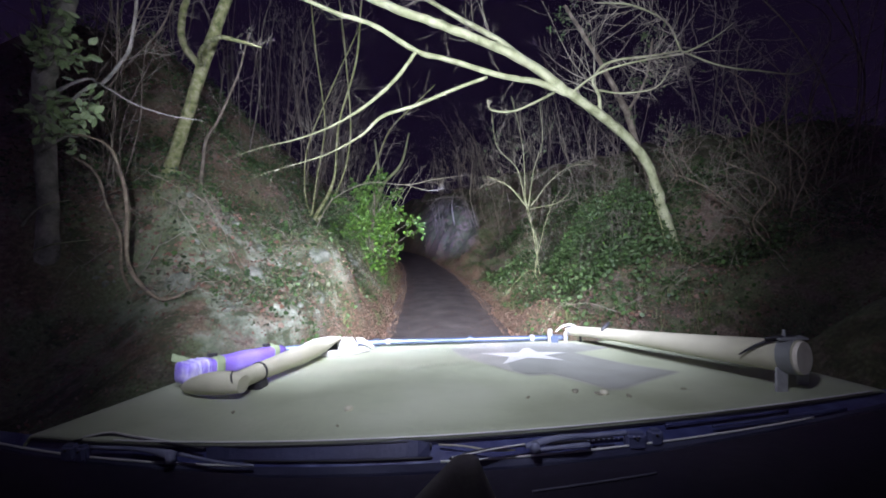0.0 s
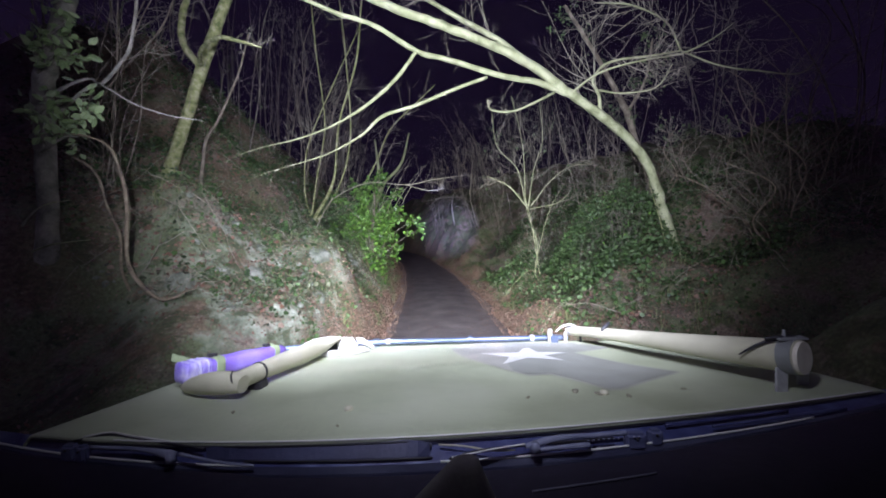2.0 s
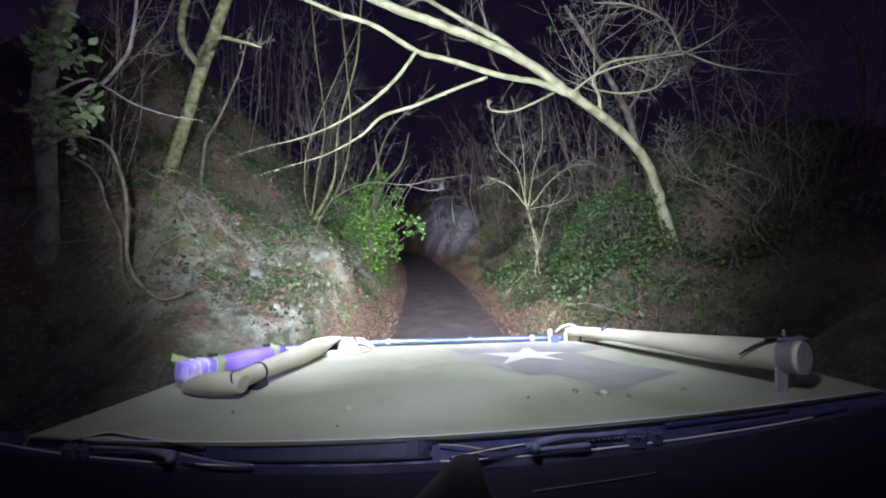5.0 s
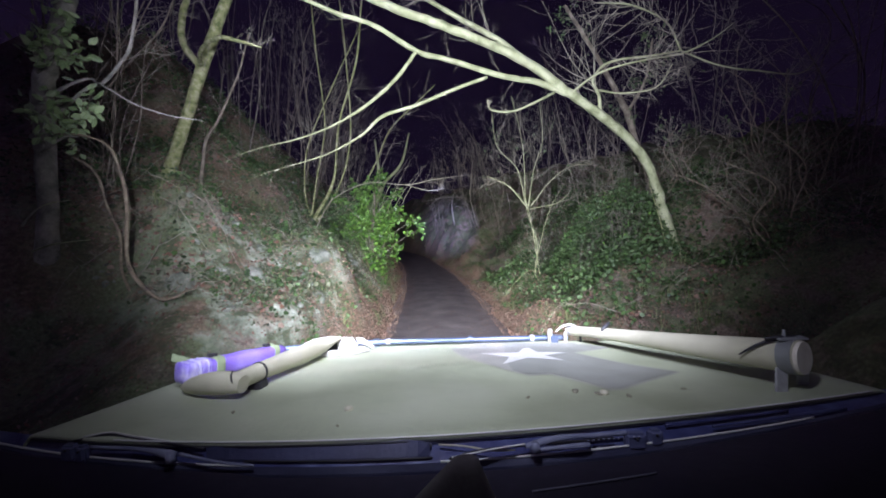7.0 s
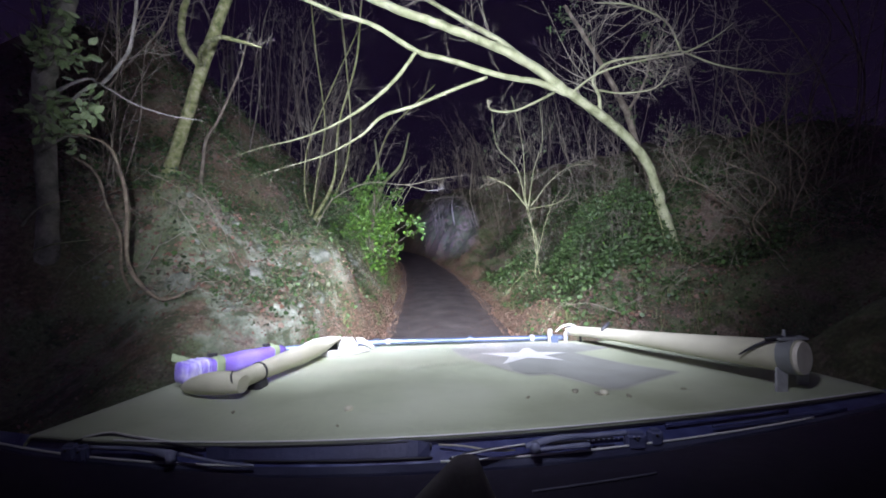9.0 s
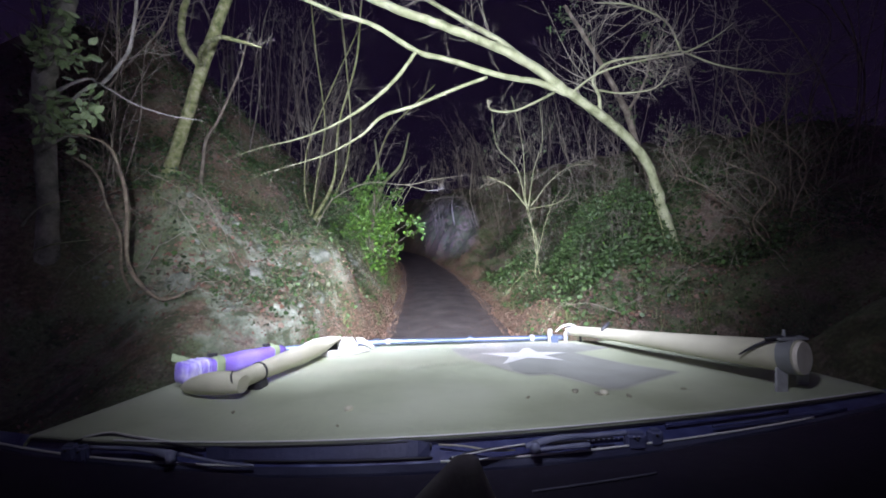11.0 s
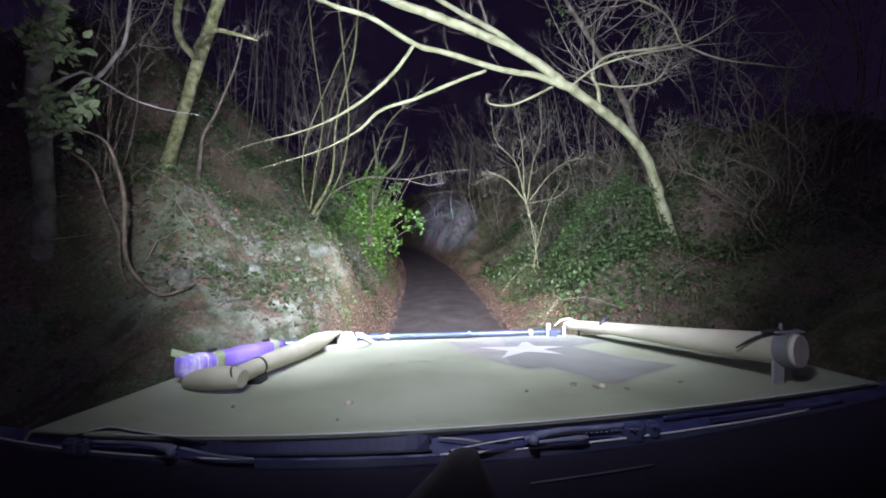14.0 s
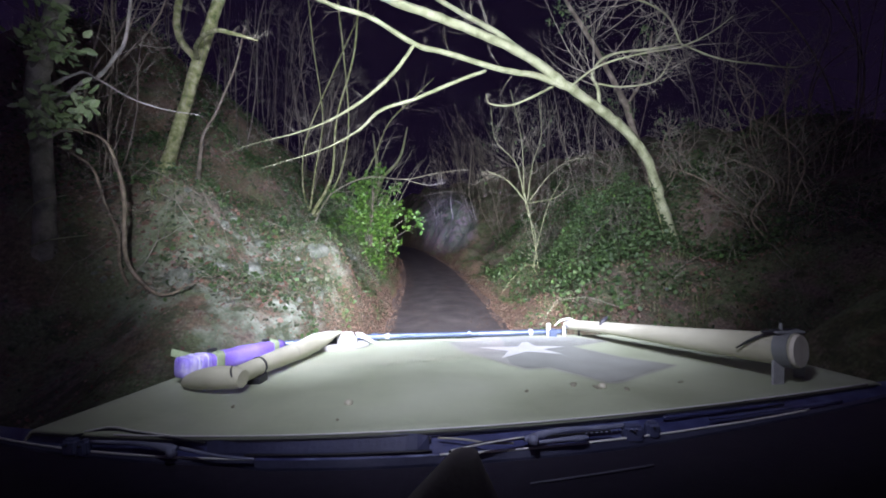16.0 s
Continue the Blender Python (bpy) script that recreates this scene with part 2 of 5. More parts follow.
def grow_twigs(verts, faces, path, count, length, rng, level=1, wild=0.5, rise=0.15, start=0.25, tips=None):
    """Side shoots along a limb, with shoots of their own."""
    n = len(path)
    for _ in range(count):
        f = start + (1 - start) * rng.random() ** 0.8
        i = min(n - 2, int(f * (n - 1)))
        along = path[i + 1, :3] - path[i, :3]
        along /= np.linalg.norm(along) + 1e-9
        side = rng.normal(size=3)
        side -= along * (side @ along)
        side /= np.linalg.norm(side) + 1e-9
        way = along * (0.35 + 0.6 * rng.random()) + side * 0.8
        long = length * (0.35 + 0.9 * rng.random()) * (1.15 - 0.6 * f)
        r = min(path[i, 3] * 0.5, 0.0024 + 0.0036 * long)
        tw = wander(path[i, :3], way, long, r, 0.0012, rng, 7, wild, rise)
        add_tube(verts, faces, tw, 4)
        if tips is not None:
            tips.append(tw)
        if level > 0:
            grow_twigs(verts, faces, tw, 5, long * 0.55, rng, level - 1, wild, rise, 0.2, tips)


LEAF = np.array([(0, 0, 0), (0.35, 0.28, 0.05), (0.72, 0.22, 0.03), (1, 0, -0.06), (0.72, -0.22, 0.03), (0.35, -0.28, 0.05)])


def leaf_cloud(name, centres, sizes, mat, rng, up=0.4, parent=None, label="", normals=None, width=1.0):
    """Many small folded leaves in one mesh."""
    c = np.asarray(centres, float)
    n = len(c)
    d = rng.normal(size=(n, 3))
    d[:, 2] -= 0.2
    nor = rng.normal(size=(n, 3)) * (1 - up)
    nor += (np.array((0, -0.3, 1.0)) if normals is None else normals) * up * 2.0
    nor /= np.linalg.norm(nor, axis=1)[:, None]
    d -= nor * np.sum(d * nor, axis=1)[:, None]
    d /= np.linalg.norm(d, axis=1)[:, None] + 1e-9
    w = np.cross(nor, d)
    s = np.asarray(sizes)[:, None]
    verts = np.empty((n, 6, 3))
    for k, (a, b, h) in enumerate(LEAF):
        verts[:, k] = c + d * s * a + w * s * b * width + nor * s * h
    base = (np.arange(n) * 6)[:, None]
    faces = np.concatenate([base + np.array([0, 1, 2, 3]), base + np.array([0, 3, 4, 5])], axis=1).reshape(-1, 4)
    me = bpy.data.meshes.new(name)
    me.from_pydata(verts.reshape(-1, 3).tolist(), [], faces.tolist())
    me.materials.append(mat)
    ob = new(name, me)
    if parent is not None:
        ob.parent = parent
    return tagged(ob, label)


# ---------------------------------------------------------------- ground and lane


def centre(y):
    """The lane's middle: straight, then a bend to the left."""
    y = np.asarray(y, float)
    f = np.where(y > 0, -0.0055 * y * y - 0.01 * y, 0.004 * y)
    far = -0.0055 * 900 - 0.3 - (y - 30) * 0.45
    return np.where(y > 30, far, f)


def step(v):
    v = np.clip(v, 0, 1)
    return v * v * (3 - 2 * v)


WAVES = [(random.uniform(0.4, 5.5), random.uniform(0, 6.3), random.uniform(0, 6.3), random.uniform(0, 6.3)) for _ in range(26)]


def rough(x, y):
    """Lumps of the banks, smaller where they are finer."""
    total = np.zeros(np.broadcast(x, y).shape)
    for k, turn, a, b in WAVES:
        total = total + np.sin(k * (x * math.cos(turn) + y * math.sin(turn)) + a) * 0.19 / (0.5 + k)
    return total


HALF = 0.98


def height(x, y):
    x, y = np.asarray(x, float), np.asarray(y, float)
    off = x - centre(y)
    u = np.maximum(np.abs(off) - HALF, 0)
    left = 1.05 * step(u / 0.95) + 0.30 * np.minimum(u, 7) + 0.05 * np.maximum(u - 7, 0) * np.exp(-np.maximum(u - 7, 0) / 60)
    left = left + 0.72 * np.clip(u - 1.6, 0, 4.6) * step((y - 5.6) / 3)
    left = left * (1 - 0.68 * step((4.6 - y) / 2.6))
    steep = 0.25 + 0.11 * np.clip(y - 7, 0, 3)
    right = 0.25 * step(u / 0.7) + 0.2 * np.minimum(u, 6) + steep * np.clip(u - 1.6, 0, 3.4) + 1.5 * step((y - 15) / 6) * step(u / 1.5)
    right = right + 0.03 * np.maximum(u - 6, 0) * np.exp(-np.maximum(u - 6, 0) / 60)
    z = np.where(off < 0, left, right)
    return z + rough(x, y) * step(u / 0.6) - 0.03 * step(1 - u / 0.3) * (u > 0)


def build_ground():
    ys = np.concatenate([np.linspace(-300, -45, 18), np.linspace(-40, 2, 90), np.linspace(2.1, 16, 190), np.linspace(16.2, 50, 120), np.linspace(55, 300, 18)])
    side = np.concatenate([np.linspace(0.9, 4, 62), np.linspace(4.1, 9, 44), np.linspace(9.5, 30, 22), np.linspace(36, 300, 14)])
    us = np.concatenate([-side[::-1], np.linspace(-0.8, 0.8, 7), side])
    U, Y = np.meshgrid(us, ys)
    X = U + centre(Y)
    Z = height(X, Y)
    jit = np.random.default_rng(4)
    amount = np.clip((np.abs(U) - HALF) / 0.4, 0, 1) * np.clip(1.2 - np.abs(U) / 14, 0, 1)
    Z = Z + amount * (jit.random(Z.shape) - 0.5) * 0.022
    verts = np.stack([X, Y, Z], -1).reshape(-1, 3)
    w = len(us)
    i, j = np.meshgrid(np.arange(len(ys) - 1), np.arange(w - 1), indexing="ij")
    a = (i * w + j).ravel()
    faces = np.stack([a, a + 1, a + w + 1, a + w], 1)
    ground = mesh_object("ground", verts.tolist(), faces.tolist(), SOIL)
    chalk = np.where(U < 0, step((-U - 1.15) / 0.3) * step((3.6 + U) / 1.6) * step((Y - 2.4) / 1.0), 0.25 * step((U - 1.1) / 0.3) * step((2.2 - U) / 0.8))
    at = ground.data.attributes.new("chalk", "FLOAT", "POINT")
    at.data.foreach_set("value", chalk.ravel())
    verge = np.where(U < 0, np.maximum(0.95 * step((1.62 + U) / 0.4), 0.10 + 0.55 * step((-U - 3.0) / 1.0)), np.maximum(0.95 * step((1.95 - U) / 0.5), 0.16))
    at = ground.data.attributes.new("verge", "FLOAT", "POINT")
    at.data.foreach_set("value", verge.ravel())
    tagged(ground, "sunken woodland ground with steep leaf-strewn chalk banks", "ground", kind="structure")

    ys = np.concatenate([np.linspace(-300, -45, 12), np.linspace(-40, 60, 300), np.linspace(65, 300, 12)])
    us = np.linspace(-1.06, 1.06, 23)
    U, Y = np.meshgrid(us, ys)
    edge = 1 + 0.05 * np.sin(Y * 1.7) + 0.04 * np.sin(Y * 4.1 + 1)
    X = U * edge + centre(Y)
    Z = 0.012 + 0.025 * np.exp(-(U / 0.22) ** 2) - 0.03 * np.exp(-((np.abs(U) - 0.62) / 0.16) ** 2) + 0.003 * np.sin(Y * 2.3 + U * 4) + 0.02
    Z = np.where(np.abs(U) > 1.0, -0.05, Z)
    verts = np.stack([X, Y, Z], -1).reshape(-1, 3)
    w = len(us)
    i, j = np.meshgrid(np.arange(len(ys) - 1), np.arange(w - 1), indexing="ij")
    a = (i * w + j).ravel()
    road = mesh_object("road", verts.tolist(), np.stack([a, a + 1, a + w + 1, a + w], 1).tolist(), ROAD)
    tagged(road, "narrow dark muddy lane between steep banks", "lane", kind="structure")


build_ground()


def ground_points(rng, n, y0, y1, u0, u1, side=0, bias=1.0):
    """Places on the banks, u metres out from the lane's edge."""
    y = rng.uniform(y0, y1, n)
    u = HALF + u0 + (u1 - u0) * rng.random(n) ** bias
    s = np.where(rng.random(n) < 0.5, -1, 1) if side == 0 else np.full(n, side)
    x = centre(y) + s * u
    return np.stack([x, y, height(x, y)], 1)


def clumped(rng, pts, size=0.9, keep=0.5):
    """The points that fall into uneven patches of about that size."""
    shift = rng.uniform(0, 50)
    k = np.array([noise.noise(Vector((p[0] / size, p[1] / size, shift))) + 0.6 * noise.noise(Vector((p[0] * 2.7 / size, p[1] * 2.7 / size, shift))) for p in pts])
    k = k + 0.16 * rng.normal(size=len(pts))
    return pts[k > np.quantile(k, 1 - keep)]


rng = np.random.default_rng(11)
pts = np.vstack([ground_points(rng, 40000, 3, 12, -0.15, 5, bias=1.3), ground_points(rng, 14000, 12, 26, -0.1, 5, bias=1.4), ground_points(rng, 4000, -30, 3, 0, 5)])
pts = np.vstack([pts, ground_points(rng, 34000, 3.5, 16, -0.05, 1.3), ground_points(rng, 20000, 2, 7, 0.2, 6, -1), ground_points(rng, 22000, 6, 15, 1.5, 7.5), ground_points(rng, 12000, 3.5, 10, 0.3, 5, 1)])
thin = (pts[:, 0] - centre(pts[:, 1]) < -HALF - 0.55) & (pts[:, 1] < 12) & (rng.random(len(pts)) < 0.45)
pts = np.vstack([pts[~thin], ground_points(rng, 30000, 3.5, 20, -0.15, 0.6)])
pts[:, 2] += rng.uniform(0.0, 0.05, len(pts))
tagged(leaf_cloud("leaf_litter", pts, 0.012 + 0.026 * rng.random(len(pts)) ** 1.8, LITTER, rng, 0.35), "brown fallen leaves lying thickly on the banks", "leaf litter", kind="stuff")
drifts = clumped(rng, np.vstack([ground_points(rng, 24000, 3.5, 14, 0.6, 6.0, -1), ground_points(rng, 4000, 4.5, 13, 0.6, 5.0, 1)]), 0.45, 0.5)
drifts[:, 2] += rng.uniform(0.0, 0.04, len(drifts))
tagged(leaf_cloud("leaf_drift", drifts, 0.03 + 0.045 * rng.random(len(drifts)), LITTER, rng, 0.45, width=1.3), "larger brown leaves drifted into hollows of the banks", "leaf litter", kind="stuff")
y = rng.uniform(3.5, 24, 2600)
x = centre(y) + np.sign(rng.uniform(-1, 1, 2600)) * (1 - rng.random(2600) ** 2.6) * 1.02
pts = np.stack([x, y, np.full(2600, 0.05)], 1)
tagged(leaf_cloud("lane_leaves", pts, rng.uniform(0.015, 0.042, 2600), LITTER, rng, 0.9), "scattered brown leaves trodden into the lane", "leaf litter", kind="stuff")


def ivy_carpet(label, pts, seed, size=0.05, lift=0.14, mat=None):
    r = np.random.default_rng(seed)
    pts = pts.copy()
    hump = np.array([noise.noise(Vector((p[0] * 2.1, p[1] * 2.1, seed))) for p in pts])
    pts[:, 2] += r.random(len(pts)) * lift * (1 + 1.6 * np.clip(hump, 0, 1))
    tagged(leaf_cloud("ivy", pts, (0.5 + 1.1 * r.random(len(pts)) ** 1.5) * size, mat or IVY, r, 0.35, width=1.5), label, "ivy", kind="stuff")


mat_rng = np.random.default_rng(91)
ivy_carpet("low leafy weeds matted over the chalk face", clumped(mat_rng, ground_points(mat_rng, 15000, 3.3, 11, 0.5, 4.8, -1), 0.28, 0.42), 92, 0.045, 0.13, WEED)
rng = np.random.default_rng(5)
ivy_carpet("ivy clumps high on the leafy bank", clumped(np.random.default_rng(6), ground_points(np.random.default_rng(7), 12000, 4.5, 12, 1.3, 5.5, -1), 0.45, 0.45), 27, 0.06, 0.16)
ivy_carpet("dark green ivy trailing over the chalk bank", clumped(rng, ground_points(rng, 30000, 3.5, 14, 0.3, 4.5, -1), 0.35, 0.46), 1, 0.042, 0.10)
ivy_carpet("patchy green ivy on the slope below the leaning tree", clumped(rng, ground_points(rng, 24000, 4.8, 11, 0.4, 4.8, 1), 0.8, 0.5), 2, 0.05, 0.35)
ivy_carpet("green ivy on the banks by the bend", clumped(rng, ground_points(rng, 9000, 13, 28, 0.5, 5, 0), 1.2, 0.35), 3)


def grass_tufts(label, pts, seed):
    r = np.random.default_rng(seed)
    v, f = [], []
    for p in pts:
        for _ in range(9):
            a, h, lean = r.uniform(0, 6.3), r.uniform(0.06, 0.2), r.uniform(0.02, 0.16)
            c, s = math.cos(a), math.sin(a)
            k, o = len(v), r.normal(size=2) * 0.03
            x, y, wide = p[0] + o[0], p[1] + o[1], 0.003
            v += [(x - s * wide, y + c * wide, p[2] - 0.02), (x + s * wide, y - c * wide, p[2] - 0.02),
                  (x + c * lean * 0.4 + s * wide, y + s * lean * 0.4 - c * wide, p[2] + h * 0.7), (x + c * lean * 0.4 - s * wide, y + s * lean * 0.4 + c * wide, p[2] + h * 0.7),
                  (x + c * lean, y + s * lean, p[2] + h * 0.9)]
            f += [(k, k + 1, k + 2, k + 3), (k + 3, k + 2, k + 4)]
    tagged(mesh_object("grass", v, f, GRASS), label, "grass", kind="stuff")


ivy_carpet("patchy ivy low on the shaded bank", clumped(rng, ground_points(rng, 7000, 2.2, 7, 0.8, 6, -1), 0.9, 0.3), 14, 0.038, 0.10)
ivy_carpet("ivy and undergrowth high on the chalk bank", clumped(rng, ground_points(rng, 16000, 6.5, 15, 2.0, 7.5, -1), 1.1, 0.4), 15, 0.06, 0.25)
ivy_carpet("ivy and undergrowth covering the slope behind the tree", clumped(rng, ground_points(rng, 16000, 7.0, 16, 2.0, 7.5, 1), 1.2, 0.5), 12, 0.07, 0.3)
ivy_carpet("small ivy leaves climbing the steep chalk face", clumped(rng, ground_points(rng, 9000, 3.5, 13, 0.1, 1.6, -1), 0.5, 0.4), 8, 0.03, 0.08)
ivy_carpet("mixed green weeds on the gentler bank", clumped(rng, ground_points(rng, 16000, 3.8, 14, 0.15, 4.5, 1), 0.5, 0.5), 9, 0.04, 0.12)


def rubble(label, pts, seed):
    """Loose stones, each a small knobbly lump."""
    r = np.random.default_rng(seed)
    bm = bmesh.new()
    bmesh.ops.create_icosphere(bm, subdivisions=1, radius=1)
    ball = np.array([v.co[:] for v in bm.verts])
    tri = np.array([[v.index for v in f.verts] for f in bm.faces])
    bm.free()
    n = len(pts)
    size = 0.015 + 0.06 * r.random(n) ** 2.5
    v = ball[None] * (1 + 0.35 * (r.random((n, len(ball), 1)) - 0.5)) * (size[:, None, None] * r.uniform(0.6, 1.3, (n, 1, 3))) + pts[:, None]
    f = tri[None] + (np.arange(n) * len(ball))[:, None, None]
    tagged(mesh_object("rubble", v.reshape(-1, 3).tolist(), f.reshape(-1, 3).tolist(), CHALK, smooth=False), label, "stones", kind="stuff")


rubble("pale chalk rubble crumbling out of the bank", clumped(rng, ground_points(rng, 1100, 3.4, 11, 0.5, 3.2, -1), 0.4, 0.32), 31)
grass_tufts("short grass and moss tufts along the banks", clumped(rng, ground_points(rng, 3000, 4, 26, 0.1, 4, 0), 1.0, 0.5), 6)


def boulder(at, size, seed):
    r = np.random.default_rng(seed)
    bm = bmesh.new()
    bmesh.ops.create_icosphere(bm, subdivisions=3, radius=1)
    for v in bm.verts:
        k = 1 + 0.35 * noise.noise(v.co * 1.3 + Vector((seed, 0, 0))) + 0.14 * noise.noise(v.co * 4 + Vector((0, seed, 0)))
        v.co = Vector((v.co.x * k * size * r.uniform(0.98, 1.02), v.co.y * k * size * 0.9, v.co.z * k * size * 0.7))
    ob = part("chalk_boulder", bm, CHALK, None)
    ob.matrix_world = pose(*at, r.uniform(-20, 20), r.uniform(-20, 20), r.uniform(0, 360))
    tagged(ob, "pale chalk stone bedded in the earth bank", "stone", "stones in the banks")


rng = np.random.default_rng(21)
for k in range(16):
    yy, u, size = rng.uniform(3.2, 7.6), rng.uniform(0.6, 2.3), rng.uniform(0.10, 0.2)
    xx = float(centre(yy)) - HALF - u
    boulder((xx, yy, float(height(xx, yy)) - 0.62 * size), size, k + 3)

def bramble(label, pts, seed):
    """Bare arching bramble stems and fallen sticks lying over the bank."""
    r = np.random.default_rng(seed)
    v, f = [], []
    for p in pts:
        a, long = r.uniform(0, 6.3), r.uniform(0.4, 1.3)
        d = np.array((math.cos(a), math.sin(a)))
        lift = r.uniform(0.02, 0.28)
        rows = []
        for t in np.linspace(0, 1, 9):
            q = p[:2] + d * long * t + r.normal(size=2) * 0.02
            rows.append((q[0], q[1], float(height(q[0], q[1])) + lift * math.sin(t * 3.0) + 0.02, 0.005 * (1.15 - t)))
        rows = np.array(rows)
        add_tube(v, f, rows, 4)
        if r.random() < 0.5:
            grow_twigs(v, f, rows, 3, 0.3, r, 0)
    tagged(mesh_object("bramble", v, f, TWIG), label, "bramble", kind="stuff")


rng = np.random.default_rng(43)
bramble("thin bare bramble stems arching over the ivy", ground_points(rng, 90, 4.5, 12, 0.3, 4.5, 1), 44)
bramble("dead sticks and bramble stems on the chalk bank", ground_points(rng, 100, 3.4, 12, 0.4, 5, -1), 45)

# ---------------------------------------------------------------- trees and shrubs


def ivy_mound(label, cx, cy, rx, ry, tall, leaves, seed):
    """A hump of ivy grown over a stump: woody stems inside an uneven shell of leaves."""
    r = np.random.default_rng(seed)
    base = float(height(cx, cy))
    root = thing("ivy_mound", label, "ivy", (cx, cy, base))
    a, k = r.uniform(0, 2 * math.pi, leaves), np.sqrt(r.random(leaves))
    x, y = cx + rx * k * np.cos(a), cy + ry * k * np.sin(a)
    lump = np.array([noise.noise(Vector((u * 1.7, w * 1.7, seed))) + 0.5 * noise.noise(Vector((u * 4.3, w * 4.3, seed))) for u, w in zip(x, y)])
    top = tall * (1 - k ** 2.2) ** 0.75 * (1 + 0.45 * lump)
    z = height(x, y) + top * (1 - 0.45 * r.random(leaves) ** 2.2) + r.normal(size=leaves) * 0.04
    pts = np.stack([x - cx, y - cy, z - base], 1)
    keep = lump + 0.25 * r.normal(size=leaves) > -0.08
    pts = pts[keep]
    out = np.stack([pts[:, 0] / rx, pts[:, 1] / ry - 0.3, np.full(len(pts), 0.6)], 1)
    tagged(leaf_cloud("foliage", pts, 0.022 + 0.042 * r.random(len(pts)) ** 1.6, IVY, r, 0.25, root, normals=out, width=1.5), kind="stuff")
    # A few brighter holly-coloured leaves put glints into the ivy.
    bright = pts[r.integers(0, len(pts), len(pts) // 45)] + np.array((0, -0.03, 0.04))
    tagged(leaf_cloud("glint_foliage", bright, 0.03 + 0.035 * r.random(len(bright)), HOLLY, r, 0.3, root, width=1.4), kind="stuff")
    v, f = [], []
    for _ in range(26):
        b, q = r.uniform(0, 2 * math.pi), r.uniform(0.1, 0.8)
        px, py = rx * q * math.cos(b), ry * q * math.sin(b)
        foot = float(height(cx + px, cy + py)) - base
        tw = wander((px, py, foot - 0.05), (-px * 0.3, -py * 0.3, 1.0), tall * (1.15 - 0.6 * q), 0.012, 0.003, r, 8, 0.5, 0.1)
        add_tube(v, f, tw, 5)
        grow_twigs(v, f, tw, 3, 0.4, r, 0, 0.4)
    for _ in range(16):
        b, q = r.uniform(0, 2 * math.pi), r.uniform(0.2, 0.75)
        px, py = rx * q * math.cos(b), ry * q * math.sin(b) - 0.3
        foot = float(height(cx + px, cy + py)) - base + tall * (1 - q ** 2.2) ** 0.75
        add_tube(v, f, wander((px, py, foot - 0.2), (r.normal(), -0.5, 0.7), r.uniform(0.5, 1.1), 0.006, 0.002, r, 9, 0.3, -1.6), 4)
    tagged(mesh_object("stem_growth", v, f, BRUSH, root), kind="stuff")


ivy_mound("dark glossy ivy heaped up beside the leaning trunk", 3.0, 7.6, 1.25, 1.1, 1.25, 13000, 17)
ivy_mound("low heap of ivy and weeds further up the lane", 2.6, 10.6, 1.1, 1.0, 0.9, 4200, 19)



def tree(name, label, category, limbs, mat, seed, twigs=(), sides=9, group="", leaves=None, wild=0.36, knobs=0.12, spurs=0):
    """A woody plant: the first limb is its trunk; twigs gives, limb by limb, how many shoots and how long."""
    r = np.random.default_rng(seed)
    base = limbs[0][0]
    root = thing(name, label, category, base[:3], group)
    off = np.array(base[:3])
    tv, tf, tips = [], [], []
    for i, rows in enumerate(limbs):
        rows = [(p[0] - off[0], p[1] - off[1], p[2] - off[2], p[3]) for p in rows]
        if i == 0:
            a = rows[0]
            way = (np.array(rows[0][:3]) - np.array(rows[1][:3])) / (np.linalg.norm(np.array(rows[0][:3]) - np.array(rows[1][:3])) + 1e-6)
            way = way * 0.35 + np.array((0, 0, -0.1))
            rows = [(a[0] + way[0], a[1] + way[1], a[2] + way[2], a[3] * 1.4)] + [(a[0], a[1], a[2], a[3] * 1.1)] + rows[1:]
        path = smooth_path(rows, 6)
        path[1:, :3] += (r.random((len(path) - 1, 3)) - 0.5) * path[1:, 3:4] * 0.18
        v, f = [], []
        add_tube(v, f, path, sides if path[0, 3] > 0.05 else 6, knobs, r)
        mesh_object("trunk" if i == 0 else "limb", v, f, mat, root)
        if i < len(twigs) and twigs[i]:
            grow_twigs(tv, tf, path, twigs[i][0], twigs[i][1], r, 1, wild, 0.3, 0.15, tips)
        if spurs:
            grow_twigs(tv, tf, path, int(spurs * len(path)), 0.14, r, 0, 0.5, 0.2, 0.12)
    if tv:
        tagged(mesh_object("twig_growth", tv, tf, TWIG, root), kind="stuff")
    if leaves and tips:
        count, size, lmat, lname = leaves
        c = np.array([t[r.integers(1, len(t)), :3] for t in (tips[r.integers(0, len(tips))] for _ in range(count))])
        c += r.normal(size=c.shape) * 0.03
        tagged(leaf_cloud(lname, c, r.uniform(0.6, 1.2, count) * size, lmat, r, 0.25, root), kind="stuff")
    return root


